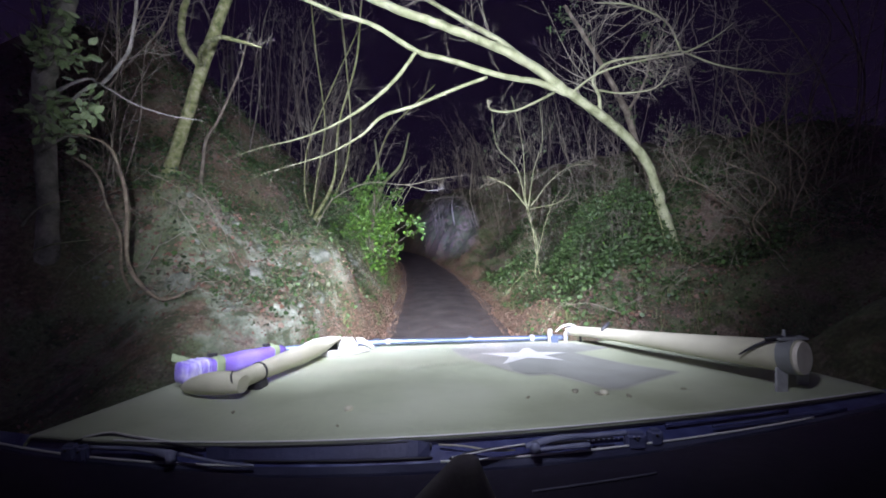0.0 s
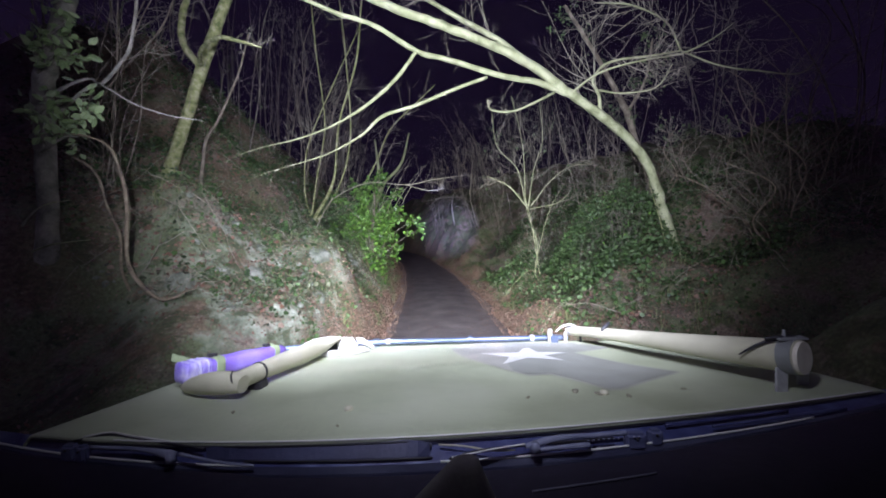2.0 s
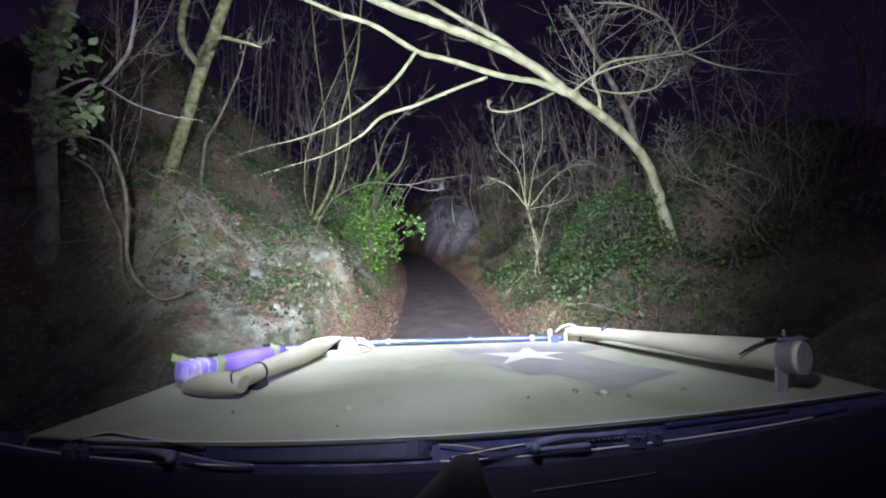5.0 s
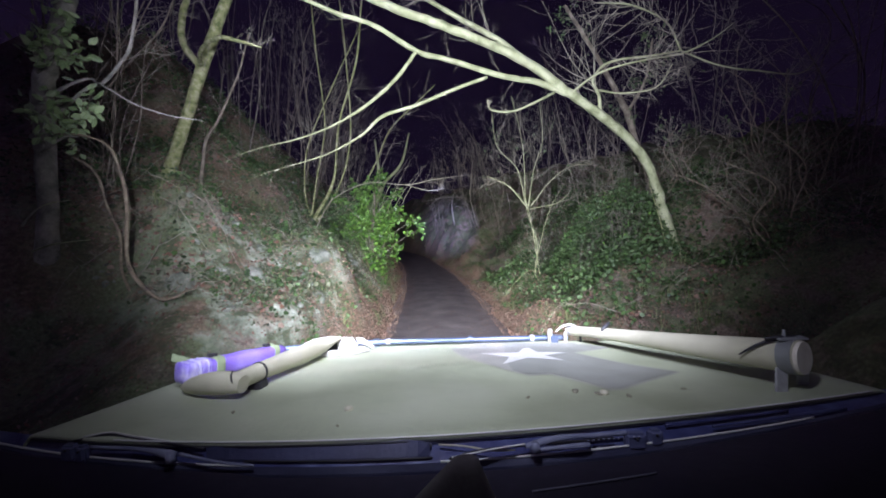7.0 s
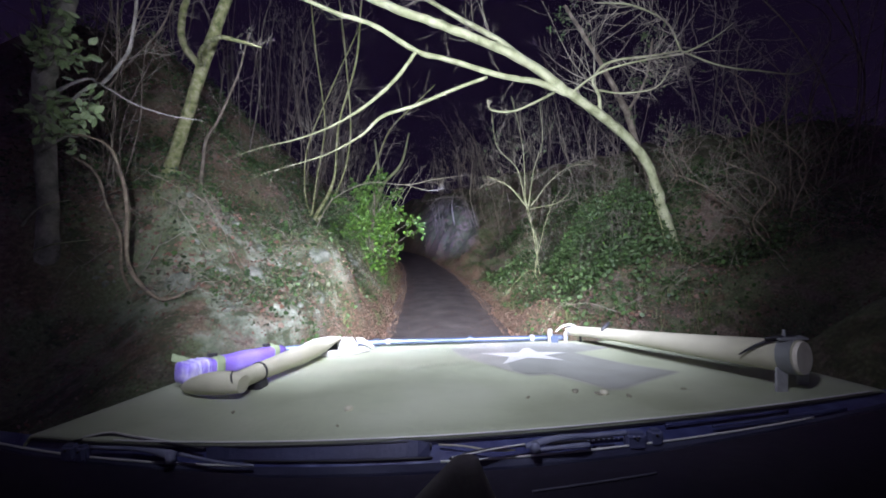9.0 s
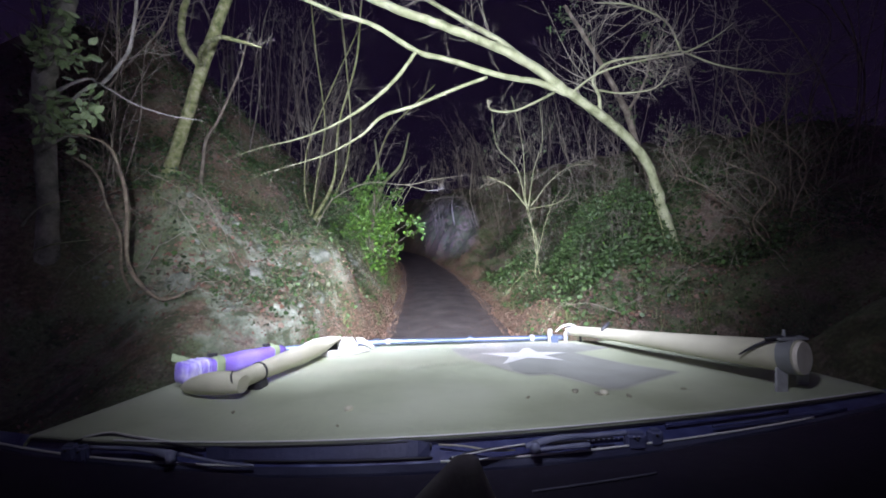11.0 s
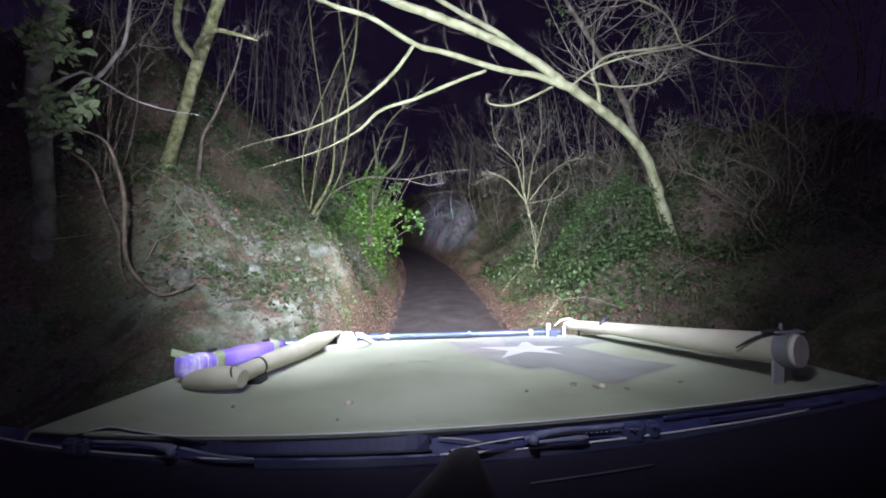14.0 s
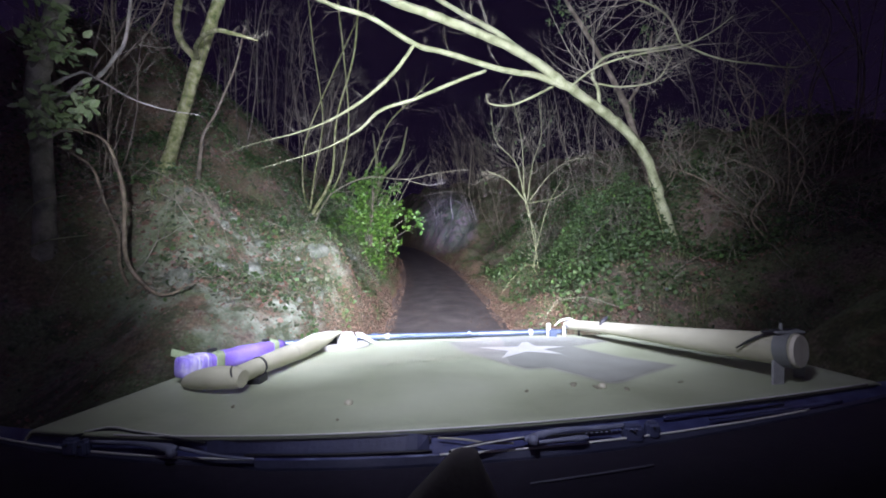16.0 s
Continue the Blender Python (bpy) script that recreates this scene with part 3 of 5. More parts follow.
LEANING = [
    [(3.97, 7.00, 1.10, 0.094), (3.76, 6.90, 1.67, 0.081), (3.42, 6.80, 2.58, 0.075), (3.04, 6.70, 3.07, 0.074), (2.48, 6.50, 3.47, 0.072), (1.82, 6.30, 3.85, 0.070),
     (1.24, 6.10, 4.20, 0.066), (0.60, 5.90, 4.45, 0.062), (-0.16, 5.60, 4.63, 0.059), (-0.77, 5.30, 4.73, 0.053), (-1.46, 5.00, 4.92, 0.046), (-2.16, 4.60, 5.18, 0.034)],
    [(1.82, 6.30, 3.81, 0.054), (1.34, 6.20, 3.97, 0.044), (0.77, 6.00, 4.01, 0.041), (-0.02, 5.80, 4.20, 0.038), (-0.53, 5.60, 4.28, 0.034), (-1.12, 5.40, 4.58, 0.031),
     (-1.54, 5.20, 4.64, 0.028), (-1.93, 5.00, 4.74, 0.022), (-2.51, 4.70, 4.87, 0.014)],
    [(-0.53, 5.60, 4.28, 0.028), (-0.86, 5.60, 3.89, 0.026), (-1.30, 5.60, 3.54, 0.024), (-1.83, 5.60, 3.26, 0.018), (-2.36, 5.60, 3.09, 0.012), (-2.89, 5.60, 2.99, 0.007), (-3.25, 5.60, 2.90, 0.004), (-3.60, 5.60, 2.76, 0.0015)],
    [(0.52, 5.90, 3.97, 0.025), (-0.03, 5.80, 3.76, 0.025), (-0.55, 5.70, 3.54, 0.024), (-1.09, 5.60, 3.35, 0.024), (-1.38, 5.50, 3.07, 0.018), (-1.90, 5.50, 2.82, 0.012), (-2.51, 5.50, 2.66, 0.007), (-2.85, 5.50, 2.58, 0.004), (-3.15, 5.50, 2.47, 0.0015)],
    [(1.24, 6.10, 4.20, 0.046), (0.71, 6.10, 4.63, 0.041), (0.01, 6.10, 5.06, 0.036), (-0.51, 6.00, 5.34, 0.031), (-1.38, 6.00, 5.91, 0.022)],
    [(2.45, 6.50, 3.47, 0.035), (2.40, 6.40, 3.77, 0.028), (2.31, 6.40, 4.05, 0.023), (2.59, 6.40, 4.31, 0.019), (3.23, 6.40, 4.37, 0.017), (3.73, 6.40, 4.43, 0.013)],
    [(1.91, 6.30, 3.80, 0.018), (2.29, 6.10, 4.02, 0.017), (2.86, 6.00, 4.13, 0.013), (3.50, 6.00, 4.21, 0.013), (3.96, 6.00, 4.40, 0.008), (4.29, 6.00, 4.63, 0.005)],
    [(1.64, 6.30, 3.82, 0.022), (1.24, 6.20, 3.62, 0.018), (0.91, 6.10, 3.49, 0.016), (0.58, 6.00, 3.50, 0.011), (0.52, 6.00, 3.65, 0.006)],
    [(3.73, 6.40, 4.43, 0.013), (4.25, 6.30, 4.13, 0.012), (4.79, 6.20, 3.97, 0.011), (5.38, 6.10, 3.87, 0.008), (5.79, 6.10, 4.30, 0.005)],
    [(3.73, 6.40, 4.43, 0.016), (3.45, 6.30, 4.84, 0.013), (2.88, 6.20, 5.08, 0.013), (2.31, 6.10, 5.10, 0.011)],
    [(2.40, 6.40, 3.86, 0.017), (2.73, 6.30, 3.76, 0.013), (3.22, 6.20, 3.79, 0.012), (3.48, 6.20, 4.13, 0.007)],
]
tree("leaning_tree", "pale-barked bare tree leaning from the bank over the lane", "tree", LEANING, BARK, 1,
     [(16, 0.55), (12, 0.5), (10, 0.35), (12, 0.38), (22, 0.9), (30, 1.35), (24, 1.1), (11, 0.25), (18, 0.9), (30, 1.4), (18, 0.9)], sides=12, knobs=0.3, spurs=0.7)
tree("climbing_ivy", "ivy stem climbing beside the leaning trunk", "ivy",
     [[(3.70, 6.80, 1.2, 0.012), (3.60, 6.78, 1.6, 0.011), (3.47, 6.74, 2.0, 0.009), (3.36, 6.72, 2.35, 0.006)]], MOSSY, 16, [(22, 0.16)], leaves=(150, 0.05, IVY, "ivy_foliage"))
tree("ivy_clad_tree", "slender ivy-clad tree standing behind the leaning one", "tree",
     [[(4.55, 8.60, 1.45, 0.093), (4.20, 8.50, 2.80, 0.081), (3.97, 8.50, 3.45, 0.074), (3.75, 8.40, 4.05, 0.068), (3.42, 8.30, 4.60, 0.056), (2.97, 8.20, 5.32, 0.043), (2.37, 8.10, 6.22, 0.031)],
      [(3.75, 8.40, 4.05, 0.037), (4.10, 8.30, 4.70, 0.028), (4.20, 8.20, 5.50, 0.019)]], DARKBARK, 2, [(14, 1.0), (10, 0.8)], leaves=(500, 0.07, IVY, "ivy_foliage"))
tree("mossy_tree", "mossy green-barked tree rising from the bank top", "tree",
     [[(-4.93, 6.00, 2.25, 0.112), (-4.62, 6.00, 3.02, 0.094), (-4.18, 6.00, 4.13, 0.088), (-3.86, 6.00, 4.86, 0.086), (-3.60, 6.00, 5.44, 0.078), (-3.28, 6.00, 6.11, 0.068)],
      [(-4.08, 6.0, 4.42, 0.036), (-3.6, 5.3, 4.3, 0.030), (-2.91, 4.6, 4.1, 0.026), (-2.55, 4.4, 3.95, 0.022), (-2.2, 4.3, 3.8, 0.009)],
      [(-4.06, 5.95, 4.40, 0.055), (-4.20, 5.85, 4.62, 0.05), (-4.27, 5.85, 4.89, 0.05), (-4.20, 5.85, 5.24, 0.048), (-4.06, 5.85, 5.6, 0.045), (-3.9, 5.8, 6.2, 0.05)]], MOSSY, 3, [(10, 0.8), (7, 0.5), (4, 0.6)])
tree("shaded_tree", "dim grey tree hung with pale ivy leaves", "tree",
     [[(-3.93, 3.30, min(1.1, float(height(-3.93, 3.3))), 0.115), (-3.80, 3.30, 1.80, 0.078), (-3.76, 3.30, 2.53, 0.078), (-3.74, 3.30, 3.03, 0.078), (-3.63, 3.30, 3.33, 0.075), (-3.43, 3.30, 3.82, 0.07), (-3.34, 3.30, 4.11, 0.07), (-3.13, 3.35, 4.9, 0.06)],
      [(-3.85, 3.25, 2.80, 0.022), (-3.55, 3.22, 2.96, 0.018), (-3.23, 3.20, 3.06, 0.011), (-3.08, 3.20, 3.00, 0.010), (-2.79, 3.20, 2.82, 0.008), (-2.49, 3.20, 2.71, 0.006), (-2.19, 3.20, 2.65, 0.003)],
      [(-3.95, 3.35, 2.62, 0.022), (-3.44, 3.40, 3.05, 0.018), (-3.27, 3.40, 3.10, 0.017), (-3.07, 3.40, 3.29, 0.016), (-2.97, 3.40, 3.43, 0.016), (-2.88, 3.40, 3.83, 0.014), (-2.85, 3.45, 4.5, 0.012)],
      [(-3.69, 3.22, 3.15, 0.015), (-3.45, 3.18, 3.28, 0.012), (-3.23, 3.15, 3.25, 0.006)],
      [(-3.71, 3.22, 2.75, 0.015), (-3.47, 3.18, 2.85, 0.012), (-3.18, 3.15, 2.87, 0.006)],
      [(-3.69, 3.22, 3.30, 0.015), (-3.45, 3.18, 3.48, 0.012), (-3.25, 3.15, 3.52, 0.006)],
      [(-3.71, 3.22, 2.45, 0.013), (-3.45, 3.18, 2.56, 0.010), (-3.29, 3.15, 2.55, 0.006)]],
     GREYBARK, 4, [None, None, None, (10, 0.32), (9, 0.30), (8, 0.28), (7, 0.26)], leaves=(300, 0.095, PALEIVY, "ivy_foliage"))
tree("leafy_sprig", "thin arching sprig with a tuft of pale leaves", "branch",
     [[(-3.95, 3.25, 1.85, 0.008), (-3.6, 3.1, 1.96, 0.006), (-3.35, 3.1, 2.0, 0.003)], [(-3.95, 3.25, 1.55, 0.008), (-3.55, 3.1, 1.62, 0.006), (-3.2, 3.1, 1.65, 0.003)]],
     BARK, 14, [(3, 0.15), (3, 0.15)])
tree("hanging_vine", "thick bare vine looping down to the bank", "vine",
     [[(-3.15, 3.45, 0.98, 0.016), (-3.22, 3.40, 1.35, 0.014), (-3.16, 3.35, 1.65, 0.014), (-3.27, 3.35, 1.97, 0.013), (-3.36, 3.35, 2.28, 0.013), (-3.66, 3.35, 2.49, 0.009)],
      [(-3.60, 3.22, 2.61, 0.010), (-3.28, 3.20, 2.57, 0.010), (-3.08, 3.22, 2.47, 0.013), (-2.98, 3.20, 2.26, 0.015), (-2.92, 3.18, 1.96, 0.016), (-2.97, 3.20, 1.46, 0.018), (-2.87, 3.22, 1.22, 0.018), (-2.70, 3.20, 1.10, 0.016), (-2.55, 3.20, 1.11, 0.013), (-2.46, 3.2, 1.16, 0.010), (-2.36, 3.22, 1.19, 0.005)],
      [(-2.70, 3.20, 1.10, 0.007), (-2.58, 3.18, 1.15, 0.005), (-2.47, 3.16, 1.22, 0.003)]],
     DIMVINE, 5, [(7, 0.4), (9, 0.35), None])
tree("curved_sapling", "thin curved bare sapling on the bank top", "tree",
     [[(-4.5, 6.5, 3.0, 0.03), (-4.42, 6.5, 3.36, 0.027), (-4.19, 6.5, 3.69, 0.024), (-3.90, 6.5, 4.21, 0.02), (-3.72, 6.5, 4.59, 0.017), (-3.54, 6.5, 5.16, 0.01)]], DARKBARK, 15, [(6, 0.5)])
tree("coppice", "multi-stemmed bare coppice growing on the bank", "tree",
     [[(-3.54, 9.00, 2.0, 0.046), (-3.00, 9.00, 2.93, 0.036), (-2.80, 9.00, 4.28, 0.026), (-2.29, 8.90, 5.67, 0.022), (-2.07, 8.80, 7.03, 0.017)],
      [(-3.47, 9.00, 1.95, 0.030), (-2.87, 9.00, 2.79, 0.022), (-2.53, 9.00, 4.00, 0.018), (-2.56, 9.00, 5.86, 0.017), (-2.65, 9.00, 7.18, 0.013)],
      [(-3.61, 9.00, 1.95, 0.030), (-3.46, 9.10, 2.96, 0.022), (-3.18, 9.10, 4.32, 0.018), (-3.34, 9.20, 6.00, 0.015), (-3.41, 9.20, 7.35, 0.013)],
      [(-3.58, 9.00, 1.95, 0.026), (-3.76, 9.10, 2.70, 0.020), (-3.67, 9.20, 3.82, 0.018), (-2.99, 9.30, 5.34, 0.015), (-2.23, 9.40, 6.85, 0.010)],
      [(-3.10, 9.60, 1.9, 0.022), (-2.16, 9.60, 3.27, 0.017), (-1.67, 9.60, 4.25, 0.015), (-0.92, 9.60, 4.93, 0.013), (-0.47, 9.60, 5.33, 0.008)]],
     MOSSY, 6, [(12, 1.0), (10, 1.0), (9, 1.0), (8, 0.9), (18, 1.0)])
tree("bare_shrub", "spiky bare shrub at the foot of the bank", "shrub",
     [[(1.62, 8.00, 0.72, 0.0122), (1.66, 8.00, 1.29, 0.0108), (1.49, 8.00, 1.90, 0.0101), (1.44, 8.00, 2.26, 0.0101)],
      [(1.50, 8.00, 2.02, 0.0136), (1.08, 7.92, 2.51, 0.0116), (0.63, 7.84, 2.72, 0.0078)],
      [(1.50, 8.00, 2.08, 0.0136), (1.63, 8.00, 2.85, 0.0097), (1.82, 8.00, 3.43, 0.0068), (1.78, 8.00, 4.25, 0.0039)],
      [(1.44, 8.00, 2.14, 0.0136), (1.28, 8.00, 2.87, 0.0097), (0.87, 8.00, 3.36, 0.0068), (0.78, 8.00, 4.07, 0.0039)],
      [(1.55, 8.00, 2.08, 0.0136), (1.96, 7.92, 2.59, 0.0097), (2.35, 7.84, 2.85, 0.0078), (2.78, 7.76, 2.88, 0.0049)],
      [(1.53, 8.00, 2.02, 0.0107), (2.09, 8.00, 2.12, 0.0097), (2.39, 8.00, 2.35, 0.0058)],
      [(1.44, 8.00, 2.14, 0.0107), (1.42, 8.08, 3.35, 0.0078), (1.21, 8.08, 4.42, 0.0049)],
      [(1.72, 7.95, 0.45, 0.0107), (1.62, 7.9, 1.1, 0.0097), (1.5, 7.9, 1.9, 0.0078), (1.3, 7.9, 2.7, 0.0039)],
      [(1.55, 8.05, 0.45, 0.0097), (1.72, 8.05, 1.2, 0.0078), (1.95, 8.0, 2.0, 0.0068), (2.3, 8.0, 2.6, 0.0030)],
      [(1.66, 7.9, 0.5, 0.0097), (1.45, 7.7, 0.75, 0.0078), (1.05, 7.4, 0.5, 0.0068), (0.85, 7.2, 0.3, 0.0049)]],
     BARK, 7, [(8, 0.6), (16, 0.7), (24, 0.9), (24, 0.9), (20, 0.8), (14, 0.7), (22, 0.9), (16, 0.7), (16, 0.7), (4, 0.3)], leaves=(120, 0.07, IVY, "ivy_foliage"))
tree("bend_sapling", "thin bare sapling on the bank at the bend", "tree",
     [[(0.95, 19.0, 1.9, 0.032), (0.78, 19.0, 2.6, 0.028), (0.65, 19.00, 3.3, 0.026), (0.72, 19.0, 4.2, 0.022), (0.87, 19.00, 5.4, 0.014)],
      [(0.70, 19.00, 3.0, 0.02), (0.30, 19.0, 3.25, 0.018), (-0.6, 18.9, 3.3, 0.015), (-1.87, 18.8, 3.12, 0.008)],
      [(-0.2, 19.2, 1.9, 0.02), (-0.3, 19.2, 2.9, 0.018), (-0.1, 19.1, 3.8, 0.012)]], TWIG, 8, [(8, 1.2), (14, 0.9)])


def holly(at, radii, seed, leaves, label, name="holly_bush", mat=None):
    r = np.random.default_rng(seed)
    root = thing(name, label, "bush", at)
    v, f, tips = [], [], []
    stem = np.array([(-0.1, 0.1, -1.1, 0.035), (0, 0.1, -0.4, 0.032), (0.02, 0.1, 0.2, 0.028), (0.1, 0.0, radii[2] * 0.8, 0.022), (0.2, -0.1, radii[2] * 1.7, 0.02)])
    sv, sf = [], []
    path = smooth_path(stem, 5)
    add_tube(sv, sf, path, 7, 0.2, r)
    mesh_object("trunk", sv, sf, DARKBARK, root)
    c = []
    for _ in range(58):
        d = r.normal(size=3)
        d /= np.linalg.norm(d)
        k = r.uniform(0.35, 1.22)
        e = np.array((d[0] * radii[0] * k, d[1] * radii[1] * k, radii[2] + d[2] * radii[2] * k))
        s = path[min(len(path) - 1, int(len(path) * max(0.1, e[2] / radii[2] / 2.2))), :3]
        tw = np.array([(*(s + (e - s) * t + (0, 0, 0.12 * math.sin(t * 3.1))), 0.014 * (1.1 - t)) for t in np.linspace(0, 1, 6)])
        add_tube(v, f, tw, 4)
        grow_twigs(v, f, tw, 7, 0.45, r, 0, 0.6, 0.1, 0.4, tips)
    tagged(mesh_object("branch_growth", v, f, BRUSH, root), kind="stuff")
    c = np.array([t[r.integers(1, len(t)), :3] for t in (tips[r.integers(0, len(tips))] for _ in range(leaves))])
    c += r.normal(size=c.shape) * 0.035
    tagged(leaf_cloud("foliage", c, 0.04 + 0.065 * r.random(leaves), mat or HOLLY, r, 0.3, root, width=1.25), kind="stuff")
    return root


hx, hy = -1.98, 9.0
holly((hx - 0.2, hy, float(height(hx, hy)) + 0.30), (1.3, 0.95, 1.05), 3, 7600, "glossy bright green holly bush overhanging the lane")
# Darker ivy leaf colour stands in for shade on this side of the holly.
holly((-2.95, 9.35, float(height(-2.95, 9.35)) + 0.15), (0.75, 0.6, 0.62), 8, 2400, "side shoot of holly, shade put into its darker leaf colour", mat=IVY)
tree("bare_bough", "bare bough reaching out over the holly", "branch",
     [[(-3.3, 8.75, 1.95, 0.014), (-2.89, 8.60, 2.45, 0.012), (-2.03, 8.40, 2.76, 0.011), (-1.11, 8.20, 2.66, 0.009), (-0.47, 8.10, 2.74, 0.007), (0.32, 8.00, 2.80, 0.003)],
      [(-1.11, 8.20, 2.66, 0.008), (-0.67, 8.20, 2.52, 0.006), (-0.34, 8.20, 2.55, 0.005), (-0.31, 8.20, 2.74, 0.003)]], TWIG, 12, [(12, 0.6), (4, 0.3)])


def thicket(x, y, seed, tall, stems=7, spread=1.0, lean=0.0, leaves=None, mat=None, shoots=(13, 1.1)):
    """A bare many-stemmed bush rooted on the bank."""
    r = np.random.default_rng(seed)
    z = float(height(x, y))
    limbs = []
    for i in range(stems):
        a = r.uniform(0, 6.3)
        bx, by = x + 0.25 * math.cos(a), y + 0.25 * math.sin(a)
        top = tall * r.uniform(0.6, 1.1)
        dx, dy = spread * math.cos(a) * r.uniform(0.3, 1) + lean * top * 0.4, spread * math.sin(a) * r.uniform(0.3, 1)
        r0 = r.uniform(0.006, 0.017)
        wob = r.normal(size=(3, 2)) * 0.14 * spread
        limbs.append([(bx, by, z - 0.05, r0), (bx + dx * 0.25 + wob[0, 0], by + dy * 0.25 + wob[0, 1], z + top * 0.33, r0 * 0.85),
                      (bx + dx * 0.6 + wob[1, 0], by + dy * 0.6 + wob[1, 1], z + top * 0.68, r0 * 0.65), (bx + dx + wob[2, 0], by + dy + wob[2, 1], z + top * 0.95, r0 * 0.3)])
    return tree("thicket", "tangled thicket of thin bare stems and twigs", "thicket", limbs, mat or BRUSH, seed, [shoots] * stems, 6, "thickets along the banks", leaves)


rng = np.random.default_rng(77)
# ahead, on the bank tops
for k, (x, y, tall, lean) in enumerate([
        (-5.4, 9.5, 5.0, 0.3), (-4.9, 12.0, 5.5, 0.3), (-4.6, 14.5, 5.5, 0.3), (-6.6, 7.2, 5.0, 0.2), (-6.4, 12.5, 6, 0.2), (-5.5, 17.5, 6.0, 0.25),
        (3.9, 11.5, 4.6, -0.25), (4.6, 9.8, 4.6, -0.3), (3.2, 13.5, 5.0, -0.2), (2.6, 16.5, 5.0, -0.2), (5.0, 13.0, 5.5, -0.2), (1.7, 20.5, 4.5, -0.15),
        (-6.2, 20.0, 6.5, 0.2), (0.6, 24.0, 4.5, 0.0), (-0.6, 27.0, 5.0, -0.1), (3.0, 21.0, 6.0, -0.1), (-9.0, 24.0, 7.0, 0.1), (-7.6, 10.0, 5.5, 0.1), (-8.2, 13.5, 6.0, 0.1), (7.6, 12.0, 5.5, -0.1)]):
    thicket(x, y, 100 + k, tall, int(rng.integers(5, 9)) if abs(x) < 3.5 else int(rng.integers(4, 6)), rng.uniform(0.7, 1.4), lean, (60, 0.07, IVY, "ivy_foliage") if k % 3 == 0 else None, None, (7, 0.9) if x < -5 or x > 3.5 else (12, 1.1))
# low tangle on the slope beside the leaning tree
for k, (x, y, tall) in enumerate([(5.0, 7.9, 1.3), (5.6, 6.6, 1.1)]):
    thicket(x, y, 340 + k, tall, 7, 0.7, -0.2, (160, 0.06, IVY, "ivy_foliage"), DARKBARK, (10, 0.5))
# brown bramble and brush standing on the open slope
for k, (x, y, tall) in enumerate([(4.7, 5.6, 1.5), (5.5, 6.5, 1.9), (4.5, 8.8, 1.7), (6.1, 7.6, 2.2)]):
    thicket(x, y, 420 + k, tall, 9, 1.3, -0.25, (70, 0.05, IVY, "ivy_foliage") if k % 2 else None, DIMVINE, (9, 0.8))
# a dim overhanging clump on the open side, and stems tangled round the shaded tree
thicket(6.2, 6.2, 431, 5.4, 8, 1.6, -0.35, None, DARKBARK, (9, 1.1))
for k, (x, y, tall) in enumerate([(-4.4, 4.4, 3.2), (-5.2, 5.2, 4.0)]):
    thicket(x, y, 441 + k, tall, 7, 1.0, 0.15, None, DARKBARK, (8, 0.8))
# thin growth arching over the lane towards the bend
for k, (x, y, tall, lean) in enumerate([(-5.2, 15.5, 5.5, 0.5), (1.9, 15.0, 5.0, -0.5), (-5.6, 19.0, 6.5, 0.5), (0.9, 18.0, 5.5, -0.5), (3.4, 9.2, 4.8, -0.3), (-4.4, 10.8, 5.0, 0.4), (-1.2, 23.0, 5.0, -0.4), (-7.2, 15.5, 6.5, 0.3)]):
    thicket(x, y, 300 + k, tall, 7, 1.3, lean, (50, 0.06, DRYLEAF, "yellow_foliage") if k in (0, 3) else None, DARKBARK, (15, 1.2))
shoots = []
fan = np.random.default_rng(55)
for k in range(13):
    bx, by = -3.0 + 0.07 * k + fan.uniform(-0.1, 0.1), 9.6 + fan.uniform(-0.3, 0.3)
    bz, long, tilt = float(height(bx, by)) + 0.05, fan.uniform(2.0, 3.4), radians(fan.uniform(55, 92))
    dx, dz = math.cos(tilt) * long, math.sin(tilt) * long
    shoots.append([(bx, by, bz, 0.011), (bx + dx * 0.35, by - 0.05, bz + dz * 0.4, 0.008), (bx + dx * 0.7, by - 0.1, bz + dz * 0.75, 0.005), (bx + dx * 1.05, by - 0.1, bz + dz, 0.002)])
tree("sucker_shoots", "thin straight bare shoots fanning up behind the holly", "shrub", shoots, TWIG, 56, [(3, 0.4)] * 13, 6)
# the stretch already driven, behind the vehicle
for k in range(12):
    y = -3.5 - 2.6 * k + rng.uniform(-0.6, 0.6)
    side = -1 if k % 2 else 1
    x = float(centre(y)) + side * rng.uniform(2.6, 4.6)
    thicket(x, y, 200 + k, rng.uniform(4, 5.5), 6, 1.3, -side * 0.35, (220, 0.06, DRYLEAF, "yellow_foliage") if k in (6, 8) else ((140, 0.08, IVY, "ivy_foliage") if k % 3 == 0 else None), None, (7, 1.1))

# things passed earlier on the lane, now behind the vehicle, and those round the bend


def grounded(x, y, up=0.0):
    return (x, y, float(height(x, y)) + up)


